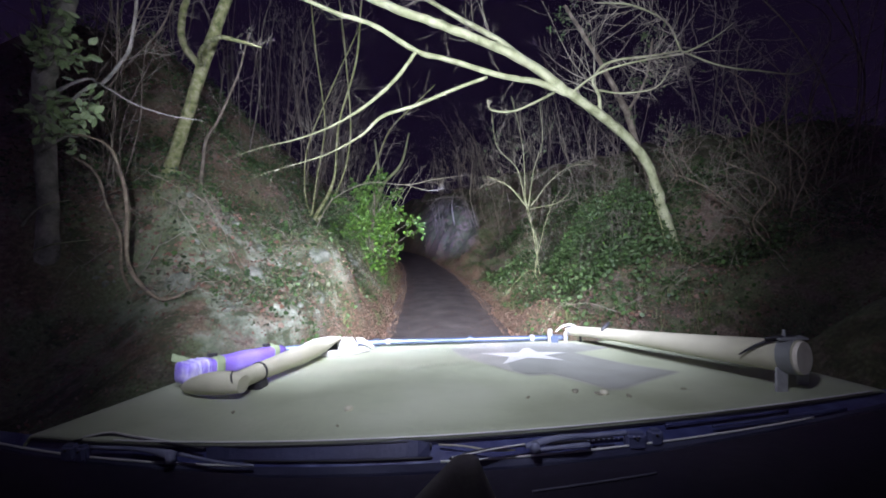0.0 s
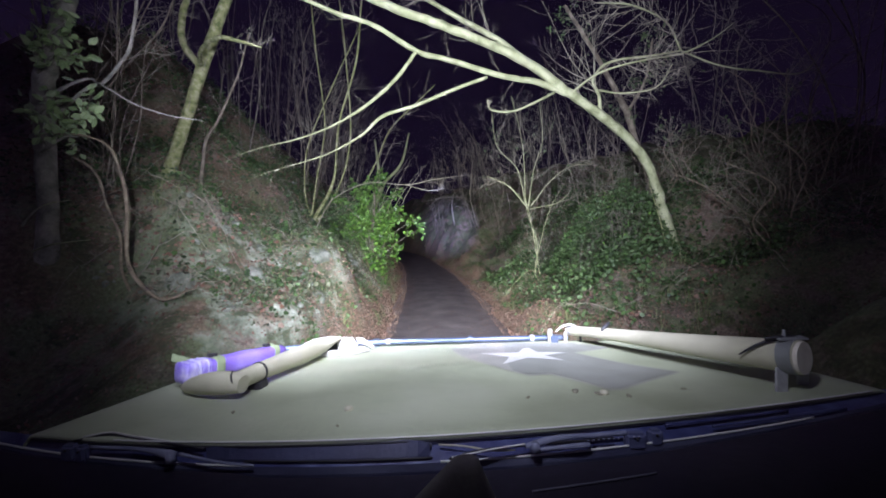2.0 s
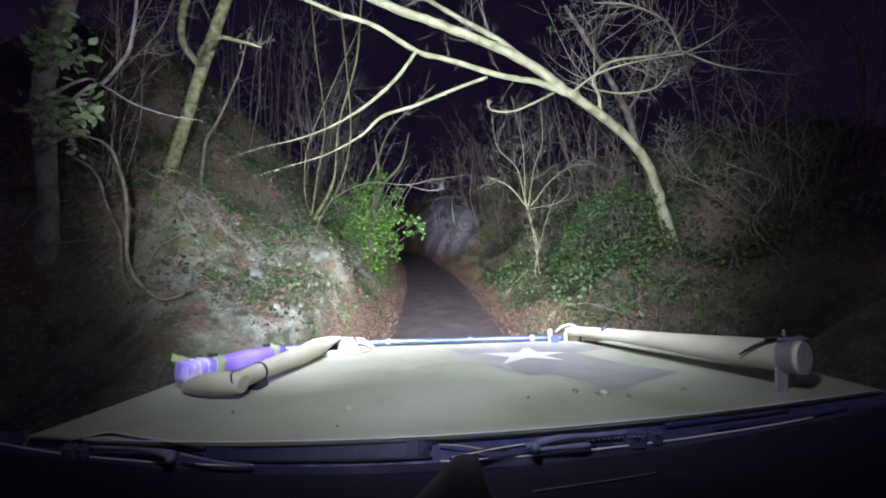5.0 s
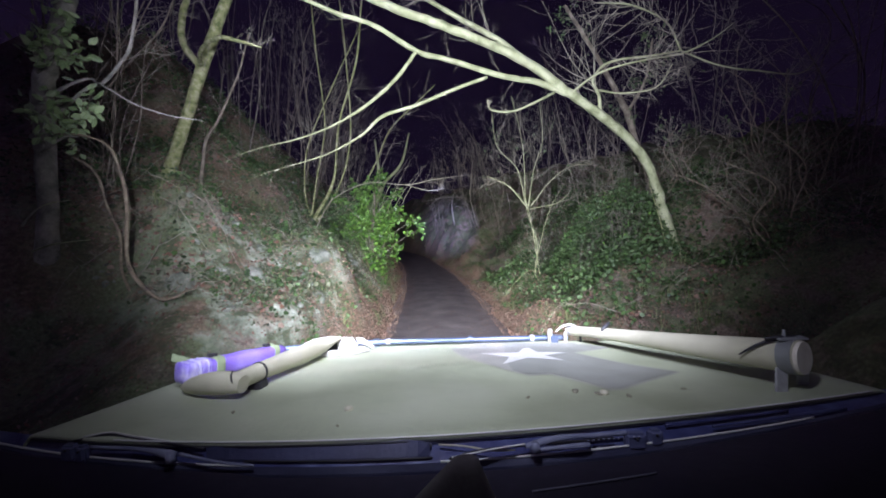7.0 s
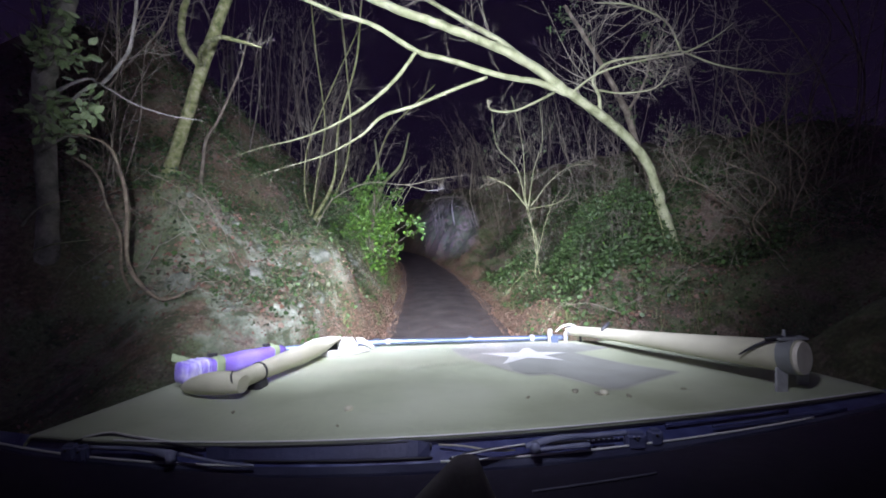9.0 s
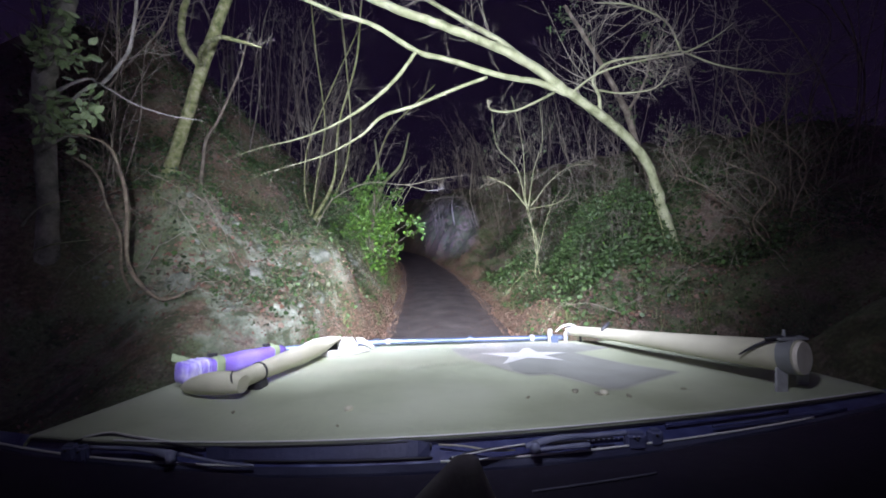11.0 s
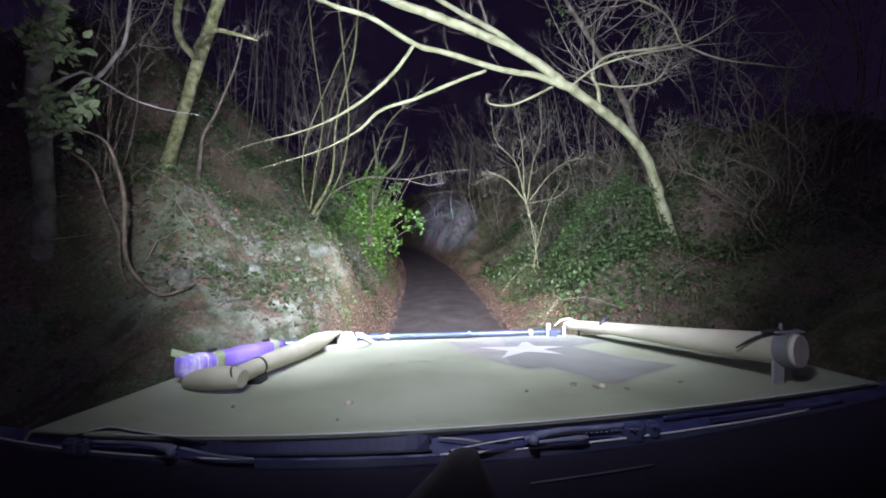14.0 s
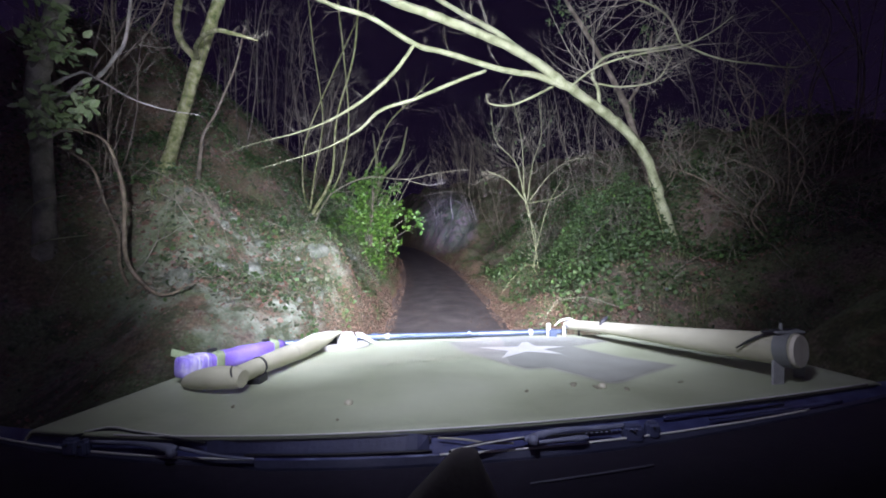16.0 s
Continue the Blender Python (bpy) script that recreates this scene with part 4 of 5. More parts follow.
gx, gy, gz = grounded(-2.5, -20.8)
tree("yellow_leaved_tree", "slender arching tree still holding pale yellow leaves", "tree",
     [[(gx, gy, gz, 0.09), (gx + 0.3, gy, gz + 1.0, 0.08), (gx + 1.0, gy - 0.3, gz + 2.0, 0.06), (gx + 2.2, gy - 0.8, gz + 2.9, 0.04), (gx + 3.6, gy - 1.2, gz + 3.3, 0.02)],
      [(gx + 0.3, gy, gz + 1.0, 0.05), (gx + 1.3, gy + 0.2, gz + 1.7, 0.035), (gx + 2.4, gy + 0.3, gz + 2.1, 0.015)],
      [(gx + 1.0, gy - 0.3, gz + 2.0, 0.04), (gx + 1.1, gy - 0.5, gz + 3.0, 0.03), (gx + 1.6, gy - 0.8, gz + 4.0, 0.015)]],
     BARK, 61, [(16, 0.8), (12, 0.6), (18, 0.9)], leaves=(520, 0.06, DRYLEAF, "yellow_foliage"))
gx, gy, gz = grounded(3.5, -36.0)
tree("ivy_wrapped_tree", "crooked pale trunk wrapped in ivy at its foot", "tree",
     [[(gx, gy, gz, 0.12), (gx - 0.6, gy, gz + 0.9, 0.11), (gx - 1.1, gy, gz + 1.5, 0.10), (gx - 1.2, gy, gz + 2.6, 0.09), (gx - 1.35, gy, gz + 4.4, 0.07)],
      [(gx - 1.1, gy, gz + 1.5, 0.07), (gx - 1.4, gy, gz + 2.6, 0.06), (gx - 1.6, gy, gz + 4.2, 0.04)]], BARK, 62, [(8, 0.6), (6, 0.6)], leaves=(300, 0.08, IVY, "ivy_foliage"))
gx, gy, gz = grounded(2.9, -3.2)
tree("overhanging_tree", "pale mossy tree with boughs spreading low over the lane", "tree",
     [[(gx + 1.2, gy, gz + 0.5, 0.14), (gx + 0.9, gy, gz + 1.6, 0.13), (gx + 0.3, gy + 0.2, gz + 2.6, 0.11), (gx - 0.8, gy + 0.4, gz + 3.3, 0.08), (gx - 2.0, gy + 0.5, gz + 3.8, 0.04)],
      [(gx + 0.9, gy, gz + 1.6, 0.07), (gx + 0.1, gy - 0.5, gz + 2.1, 0.05), (gx - 0.9, gy - 0.8, gz + 2.3, 0.03)],
      [(gx + 0.3, gy + 0.2, gz + 2.6, 0.06), (gx, gy - 0.4, gz + 3.3, 0.05), (gx - 0.6, gy - 0.9, gz + 4.0, 0.03)]],
     BARK, 63, [(14, 1.0), (14, 0.9), (14, 0.9)])
gx, gy, gz = grounded(2.5, -10.4)
holly((gx, gy, gz - 0.05), (0.9, 0.9, 0.9), 64, 1600, "leafy evergreen shrub leaning out from the bank", "evergreen_shrub", IVY)
gx, gy, gz = grounded(2.1, -5.6)
thicket(gx, gy, 65, 1.8, 9, 1.2, -0.5, (120, 0.05, HOLLY, "green_foliage"), TWIG, (14, 0.7))


def fern(x, y, seed):
    """Arching fronds, each with rows of leaflets."""
    r = np.random.default_rng(seed)
    root = thing("fern", "bright green fern growing from the bank", "fern", grounded(x, y))
    for k in range(11):
        a, long = 2 * math.pi * k / 11 + r.uniform(-0.2, 0.2), r.uniform(0.45, 0.75)
        d = np.array((math.cos(a), math.sin(a)))
        rows = np.array([(*(d * long * t), long * 0.8 * math.sin(t * 2.2) * 0.8, 0.004 * (1.1 - t)) for t in np.linspace(0, 1, 9)])
        v, f = [], []
        add_tube(v, f, rows, 4)
        side = np.array((-d[1], d[0], 0))
        for i in range(1, 9):
            w = 0.14 * long * math.sin(math.pi * (0.15 + 0.8 * i / 9)) * 2
            for q in (-1, 1):
                c, tip = rows[i, :3], rows[i, :3] + side * q * w + np.array((*d * 0.05, -0.03))
                b = len(v)
                v += [tuple(c - np.array((*d * 0.018, 0))), tuple(tip), tuple(c + np.array((*d * 0.018, 0)))]
                f.append((b, b + 1, b + 2))
        mesh_object("frond", v, f, HOLLY, root)


for x, y, k in ((-2.8, -18.2, 71), (-3.1, -17.2, 72), (2.6, -24.0, 73)):
    fern(x, y, k)
gx, gy, gz = grounded(-4.3, 16.2)
tree("lopped_tree", "pale lopped tree with cut boughs and sprouting shoots", "tree",
     [[(gx, gy, gz, 0.13), (gx + 0.4, gy, gz + 0.7, 0.12), (gx + 0.8, gy, gz + 1.4, 0.11), (gx + 1.1, gy, gz + 2.1, 0.09)],
      [(gx + 0.8, gy, gz + 1.4, 0.07), (gx + 0.9, gy, gz + 2.6, 0.06), (gx + 0.8, gy, gz + 4.0, 0.03)],
      [(gx + 1.1, gy, gz + 2.1, 0.07), (gx + 1.9, gy, gz + 2.9, 0.05), (gx + 2.3, gy, gz + 4.2, 0.025)]], BARK, 66, [(6, 0.6), (14, 0.9), (12, 0.9)])

# ---------------------------------------------------------------- the vehicle and what is strapped to its bonnet


def deck(y):
    """The bonnet's height: it falls a little towards the front."""
    return 1.27 - 0.1087 * (y - 0.63)


def rear_edge(x):
    return 0.6237 + 0.1166 * x + 0.1419 * x * x - 0.0346 * x ** 3


def front_edge(x):
    return 1.43 - 0.08 * x * x


def box_bm(x0, x1, y0, y1, z0, z1, bevel=0.01, segments=2):
    bm = bmesh.new()
    bmesh.ops.create_cube(bm, size=1, matrix=Matrix.LocRotScale(((x0 + x1) / 2, (y0 + y1) / 2, (z0 + z1) / 2), None, (x1 - x0, y1 - y0, z1 - z0)))
    if bevel:
        bmesh.ops.bevel(bm, geom=list(bm.edges), offset=bevel, segments=segments, affect="EDGES")
    return bm


def tube_part(name, rows, mat, parent, sides=14, label="", per=5, bumpy=0.0, seed=1):
    v, f = [], []
    add_tube(v, f, smooth_path(rows, per), sides, bumpy, np.random.default_rng(seed))
    return mesh_object(name, v, f, mat, parent, label)


def strip(name, lower, upper, thick, mat, parent, label=""):
    """A solid band between two rows of places."""
    n = len(lower)
    v = [tuple(p) for p in lower] + [tuple(p) for p in upper]
    v += [(p[0], p[1], p[2] - thick) for p in lower] + [(p[0], p[1], p[2] - thick) for p in upper]
    f = []
    for i in range(n - 1):
        f += [(i, i + 1, n + i + 1, n + i), (2 * n + i + 1, 2 * n + i, 3 * n + i, 3 * n + i + 1), (i + 1, i, 2 * n + i, 2 * n + i + 1), (n + i, n + i + 1, 3 * n + i + 1, 3 * n + i)]
    f += [(0, n, 3 * n, 2 * n), (n - 1, 3 * n - 1, 4 * n - 1, 2 * n - 1)]
    return mesh_object(name, v, f, mat, parent, label, smooth=False)


car = thing("off_road_vehicle", "khaki off-road vehicle with a painted star on its bonnet", "vehicle")


def build_bonnet():
    cols, rows = 48, 34
    us = np.concatenate([[-0.022, -0.016, -0.006], np.linspace(0, 1, cols), [1.006, 1.016, 1.022]])
    du = np.concatenate([[0.055, 0.02, 0.004], np.zeros(cols), [0.004, 0.02, 0.055]])
    vs = np.concatenate([[-0.0025, -0.002, -0.001], np.linspace(0, 1, rows), [1.03, 1.055, 1.068, 1.07]])
    dv = np.concatenate([[0.006, 0.003, 0.001], np.zeros(rows), [0.006, 0.022, 0.055, 0.11]])
    verts = []
    for v, b in zip(vs, dv):
        for u, a in zip(us, du):
            x = -0.80 + 0.05 * np.clip(v, 0, 1) + u * (1.69 - 0.11 * np.clip(v, 0, 1))
            y = rear_edge(x) + v * (front_edge(x) - rear_edge(x))
            dent = 0.0006 * math.sin(x * 9 + y * 4) + 0.0004 * math.sin(y * 17 - x * 5)
            verts.append((x, y, deck(y) - a - b + dent))
    w = len(us)
    faces = [(i * w + j, i * w + j + 1, (i + 1) * w + j + 1, (i + 1) * w + j) for i in range(len(vs) - 1) for j in range(w - 1)]
    ob = mesh_object("bonnet", verts, faces, PAINT, car, "matt khaki bonnet with worn paint")
    mod = ob.modifiers.new("thickness", "SOLIDIFY")
    mod.thickness, mod.offset = 0.004, -1
    return ob


bonnet = build_bonnet()


def decal(name, outline, mat, lift, label):
    """Flat paint lying on the bonnet."""
    bm = bmesh.new()
    corners = [bm.verts.new((x, y, deck(y) + lift)) for x, y in outline]
    for tri in tessellate_polygon([[Vector((x, y, 0)) for x, y in outline]]):
        bm.faces.new([corners[k] for k in tri])
    bmesh.ops.recalc_face_normals(bm, faces=bm.faces)
    if bm.faces[:][0].normal.z < 0:
        bmesh.ops.reverse_faces(bm, faces=bm.faces)
    return part(name, bm, mat, bonnet, label)


MARGIN = material("thin_paint", [(0.36, 0.365, 0.29), (0.41, 0.415, 0.34), (0.46, 0.465, 0.38)], 14, 0.55, 0.03, fine=120, grainy=0.12)
decal("patch_margin", [(-0.047, 1.318), (-0.006, 1.190), (0.133, 0.998), (0.170, 0.957), (0.228, 0.964), (0.292, 0.885), (0.330, 0.833), (0.360, 0.836), (0.459, 0.903), (0.563, 0.969), (0.458, 1.069), (0.369, 1.210), (0.424, 1.234), (0.513, 1.278), (0.403, 1.377), (0.068, 1.414)], MARGIN, 0.0012, "worn thin edge of the grey paint")
decal("faded_patch", [(-0.037, 1.313), (0.002, 1.195), (0.137, 1.008), (0.126, 1.169), (0.153, 1.304), (0.141, 1.397), (0.069, 1.405)], FADED, 0.0022, "faded pale end of the grey paint")
decal("grey_patch", [(0.141, 1.397), (0.153, 1.304), (0.126, 1.169), (0.137, 1.008), (0.171, 0.967), (0.231, 0.974), (0.298, 0.891), (0.332, 0.842), (0.358, 0.845), (0.454, 0.910), (0.551, 0.969), (0.452, 1.064), (0.362, 1.212), (0.420, 1.240), (0.502, 1.277), (0.399, 1.368)], PATCH, 0.0022, "worn grey painted square")
star = [(0.210, 1.280), (0.231, 1.287), (0.245, 1.223), (0.335, 1.206), (0.260, 1.173), (0.304, 1.102), (0.203, 1.147), (0.114, 1.070), (0.147, 1.159), (0.051, 1.224), (0.185, 1.220)]
decal("star", star, WHITE, 0.0040, "white painted five-pointed star")


def bolt(x, y, r=0.012):
    bm = bmesh.new()
    bmesh.ops.create_uvsphere(bm, u_segments=12, v_segments=8, radius=r, matrix=Matrix.LocRotScale((x, y, deck(y) + 0.003), None, (1, 1, 0.7)))
    part("bonnet_stud", bm, TUBE, bonnet, "painted round stud")


for x, y in ((-0.238, 0.74), (0.308, 0.814)):
    bolt(x, y, 0.0095)

GRIME = material("dry_mud", [(0.19, 0.18, 0.12), (0.32, 0.31, 0.22)], 60, 0.9, 0.2)
spots = np.random.default_rng(90)
for x, y, size in ((0.251, 0.833, 0.007), (0.296, 0.812, 0.006), (0.354, 0.798, 0.005), (0.139, 0.797, 0.004), (-0.235, 0.66, 0.003), (0.491, 0.837, 0.004), (-0.48, 0.735, 0.004), (0.30, 1.17, 0.004)):
    bm = bmesh.new()
    bmesh.ops.create_icosphere(bm, subdivisions=2, radius=size, matrix=Matrix.LocRotScale((x, y, deck(y) + 0.001), Euler((0, 0, spots.uniform(0, 3))), (1.9, 1, 0.3)))
    for v in bm.verts:
        v.co.x += 0.3 * size * noise.noise(v.co * 300)
        v.co.y += 0.3 * size * noise.noise(v.co * 340 + Vector((5, 0, 0)))
    tagged(part("mud_scrap", bm, GRIME, None), "small dried scrap of mud on the khaki bonnet", "mud scrap", "scraps on the bonnet")
xs = np.linspace(-1.0, 0.98, 40)
BEAD = material("polished_bead", [(0.70, 0.70, 0.66), (0.82, 0.82, 0.78)], 10, 0.3, 0.02, grainy=0.1)


def seal_edge(x):
    return 0.595 + 0.0887 * x + 0.1616 * x * x - 0.0206 * x ** 3


def band_depth(x):
    """How far the seal below the scuttle reaches down: deepest in the middle."""
    return max(0.003, 0.010 * min(1.0, (0.66 - x) / 0.4) * (1.0 if x > -0.38 else 0.30))


SEALBAND = material("dusty_rubber", [(0.026, 0.028, 0.06), (0.042, 0.046, 0.085), (0.075, 0.08, 0.125)], 9, 0.5, 0.1, grainy=0.12)
strip("scuttle_panel", [(x, seal_edge(x), 1.240) for x in xs], [(x, rear_edge(x) + 0.012, deck(rear_edge(x)) - 0.008) for x in xs], 0.02, SCUTTLE, car, "blue-grey scuttle below the windscreen")
strip("windscreen_seal", [(x, seal_edge(x) - 0.007, 1.241 - band_depth(x)) for x in xs], [(x, seal_edge(x) - 0.002, 1.241) for x in xs], 0.012, SEALBAND, car, "dusty blue-grey windscreen seal")
for x0, x1 in ((-0.98, -0.352), (-0.042, 0.66)):
    tube_part("bright_bead", [(x, seal_edge(x) - 0.002, 1.2428, 0.0019) for x in np.linspace(x0, x1, 12)], BEAD, car, 6, "thin bright metal bead", 4)
strip("dashboard", [(x, -0.25, 1.19) for x in xs], [(x, seal_edge(x) - 0.008, 1.237 - band_depth(x)) for x in xs], 0.25, DASH, car, "black dashboard top")
NAVYSEAM = material("seam_plastic", [(0.10, 0.10, 0.13), (0.15, 0.15, 0.19)], 10, 0.5, 0.05)
tube_part("dash_seam", [(0.097, 0.5405, 1.2275, 0.0012), (0.201, 0.559, 1.2285, 0.0012), (0.298, 0.578, 1.2295, 0.0008)], NAVYSEAM, car, 6, "thin grey seam on the dashboard")


def wiper(arm_rows, blade_rows, pivot):
    arm = tube_part("wiper_arm", arm_rows, ARMGREY, car, 8, "grey painted wiper arm")
    tube_part("blade", blade_rows, RUBBER, arm, 6, "black rubber wiper blade")
    bm = bmesh.new()
    bmesh.ops.create_cone(bm, segments=16, radius1=0.009, radius2=0.006, depth=0.014, cap_ends=True, matrix=Matrix.Translation(Vector(pivot)))
    part("pivot", bm, ARMGREY, arm, "round metal wiper pivot")
    return arm


left = wiper([(-0.656, 0.606, 1.264, 0.003), (-0.574, 0.598, 1.265, 0.0035), (-0.532, 0.591, 1.265, 0.0045), (-0.502, 0.584, 1.264, 0.0075), (-0.484, 0.581, 1.263, 0.006)],
             [(-0.70, 0.618, 1.268, 0.002), (-0.644, 0.630, 1.272, 0.0025), (-0.57, 0.614, 1.272, 0.002), (-0.509, 0.602, 1.271, 0.002), (-0.441, 0.591, 1.268, 0.0018)], (-0.491, 0.580, 1.260))
tube_part("blade_clip", [(-0.684, 0.6215, 1.2735, 0.0012), (-0.644, 0.632, 1.2755, 0.0014), (-0.59, 0.619, 1.2755, 0.0013), (-0.51, 0.603, 1.2745, 0.001)], BEAD, left, 6, "bright metal blade backing")
tube_part("link_rod", [(-0.476, 0.581, 1.265, 0.003), (-0.405, 0.570, 1.258, 0.0025), (-0.345, 0.572, 1.250, 0.002)], ARMGREY, left, 8)
right = wiper([(0.098, 0.598, 1.262, 0.004), (0.128, 0.608, 1.264, 0.006), (0.169, 0.621, 1.264, 0.005), (0.227, 0.628, 1.263, 0.004), (0.276, 0.636, 1.262, 0.004)],
              [(-0.026, 0.563, 1.264, 0.0018), (0.023, 0.579, 1.267, 0.0025), (0.089, 0.597, 1.264, 0.002), (0.16, 0.611, 1.261, 0.002), (0.25, 0.624, 1.260, 0.002)], (0.113, 0.594, 1.264))
tube_part("link_rod", [(0.118, 0.597, 1.257, 0.003), (0.152, 0.601, 1.258, 0.0035), (0.190, 0.606, 1.258, 0.005), (0.206, 0.610, 1.257, 0.0035)], ARMGREY, right, 8)
tube_part("blade_clip", [(-0.022, 0.563, 1.2665, 0.0011), (0.041, 0.580, 1.2685, 0.0012), (0.097, 0.594, 1.2685, 0.001)], BEAD, right, 6, "bright metal blade backing")
BLOCK = material("moulded_plastic", [(0.055, 0.062, 0.13), (0.10, 0.112, 0.21)], 20, 0.5, 0.05, grainy=0.12)
for x, y, z, w in ((-0.70, 0.614, 1.257, 0.014), (-0.672, 0.610, 1.257, 0.009), (0.291, 0.637, 1.254, 0.018), (0.328, 0.644, 1.256, 0.012)):
    block = part("washer_block", box_bm(x - w, x + w, y - 0.010, y + 0.008, z - 0.02, z + 0.009, 0.005, 3), BLOCK, car, "small blue-grey moulded block", smooth=False)
    bm = bmesh.new()
    bmesh.ops.create_cone(bm, segments=10, radius1=0.0025, radius2=0.002, depth=0.003, cap_ends=True, matrix=Matrix.Translation((x, y - 0.011, z + 0.002)) @ Matrix.Rotation(radians(90), 4, "X"))
    part("nozzle", bm, RUBBER, block)
tube_part("washer_hose", [(-0.045, 0.606, 1.262, 0.0016), (-0.004, 0.601, 1.262, 0.0016), (0.042, 0.590, 1.261, 0.0014), (0.08, 0.592, 1.260, 0.0014)], TUBE, car, 6, "thin cream washer hose")
for k in range(10):
    x = 0.204 + 0.0088 * k + 0.009 * (k > 7)
    part("clip", box_bm(x, x + 0.0035, 0.614 + 0.12 * (x - 0.2), 0.616 + 0.12 * (x - 0.2), 1.2595, 1.2615, 0), ARMGREY, car)
NAVY = material("navy_plastic", [(0.03, 0.034, 0.08), (0.055, 0.062, 0.125)], 10, 0.6, 0.1, grainy=0.12)
covers = np.linspace(-0.44, -0.06, 20)


def cover_top(x):
    """The cover's front edge, drooping at its two ends."""
    return max(seal_edge(x) + 0.006, rear_edge(x) - 0.004 - 0.014 * max(0.0, (x + 0.115) / 0.055) ** 2 - 0.03 * max(0.0, (-0.38 - x) / 0.06) ** 2)


strip("cover_panel", [(x, seal_edge(x) + 0.005, 1.249) for x in covers], [(x, cover_top(x) + 0.003, 1.268) for x in covers], 0.010, NAVY, car, "dark plastic scuttle cover with drooping ends")
tube_part("cover_groove", [(x, seal_edge(x) + 0.002, 1.248, 0.0018) for x in np.linspace(-0.37, -0.055, 10)], RUBBER, car, 8, "black rubber groove", 3)
for x in (-0.072, -0.061):
    part("vent_slot", box_bm(x - 0.004, x + 0.004, 0.603, 0.607, 1.257, 1.263, 0), RUBBER, car)
for x0, x1 in ((0.36, 0.62), (0.44, 0.74)):
    tube_part("trim_rib", [(x, rear_edge(x) - 0.016 - 0.02 * (x0 > 0.4), deck(rear_edge(x)) - 0.006, 0.003) for x in np.linspace(x0, x1, 5)], SCUTTLE, car, 6)
# Black tube put in for the shade of the gap behind the bonnet.
tube_part("panel_gap_line", [(x, rear_edge(x) - 0.004, deck(rear_edge(x)) - 0.0065, 0.0016) for x in np.linspace(-0.8, 0.88, 15)], RUBBER, car, 8, "black line for the shade in the bonnet gap", 4)
# Thin pale tube draws the highlight along the bonnet's rear edge.
tube_part("lip_highlight", [(x, rear_edge(x) - 0.0016, deck(rear_edge(x)) + 0.0002, 0.0012 + 0.0005 * math.sin(x * 23)) for x in np.linspace(-0.62, 0.86, 30)], BEAD, bonnet, 6, "bright line painting the highlight on the bonnet's rear edge", 3)

# body below the bonnet, out of the driver's sight
part("body_tub", box_bm(-0.76, 0.84, -1.9, 1.36, 0.55, 1.1, 0.04), BODY, car, "dark painted lower body")
part("front_panel", box_bm(-0.72, 0.80, 1.36, 1.46, 0.55, 1.08, 0.02), BODY, car, "dark grille panel")
part("roof", box_bm(-0.86, 0.94, -1.9, 0.185, 1.98, 2.0, 0.004), BODY, car, "dark painted roof")
# Unseen pale lining, added to bounce some light onto the dash.
part("headliner", box_bm(-0.84, 0.92, -1.85, 0.17, 1.955, 1.975, 0.004), GREYPLASTIC, car, "unseen pale grey headlining added to bounce light")
part("rear_wall", box_bm(-0.84, 0.92, -1.9, -1.84, 1.1, 1.95, 0.01), GREYPLASTIC, car)
for x in (-0.93, 0.97):
    tube_part("windscreen_pillar", [(x, 0.56, 1.08, 0.03), (x, 0.45, 1.5, 0.03), (x, 0.2, 1.97, 0.03)], BODY, car, 8)
    part("side_panel", box_bm(x - 0.015, x + 0.015, -1.88, -0.5, 1.08, 1.97, 0.008), BODY, car)
part("light_bar", box_bm(-0.68, 0.76, 0.0, 0.08, 2.0, 2.16, 0.012), RUBBER, car, "black roof light bar")
for x, y in ((-0.70, 0.95), (0.78, 0.95), (-0.70, -1.35), (0.78, -1.35)):
    bm = bmesh.new()
    bmesh.ops.create_cone(bm, segments=32, radius1=0.39, radius2=0.39, depth=0.24, cap_ends=True, matrix=Matrix.Translation((x, y, 0.40)) @ Matrix.Rotation(radians(90), 4, "Y"))
    bmesh.ops.bevel(bm, geom=[e for e in bm.edges if len(e.link_faces) == 2 and e.calc_face_angle(0) > 1], offset=0.04, segments=3, affect="EDGES")
    wheel = part("wheel", bm, RUBBER, car, "chunky black tyre")
    bm = bmesh.new()
    bmesh.ops.create_cone(bm, segments=24, radius1=0.2, radius2=0.17, depth=0.26, cap_ends=True, matrix=Matrix.Translation((x, y, 0.40)) @ Matrix.Rotation(radians(90), 4, "Y"))
    part("rim", bm, STEEL, wheel, "plain steel rim")



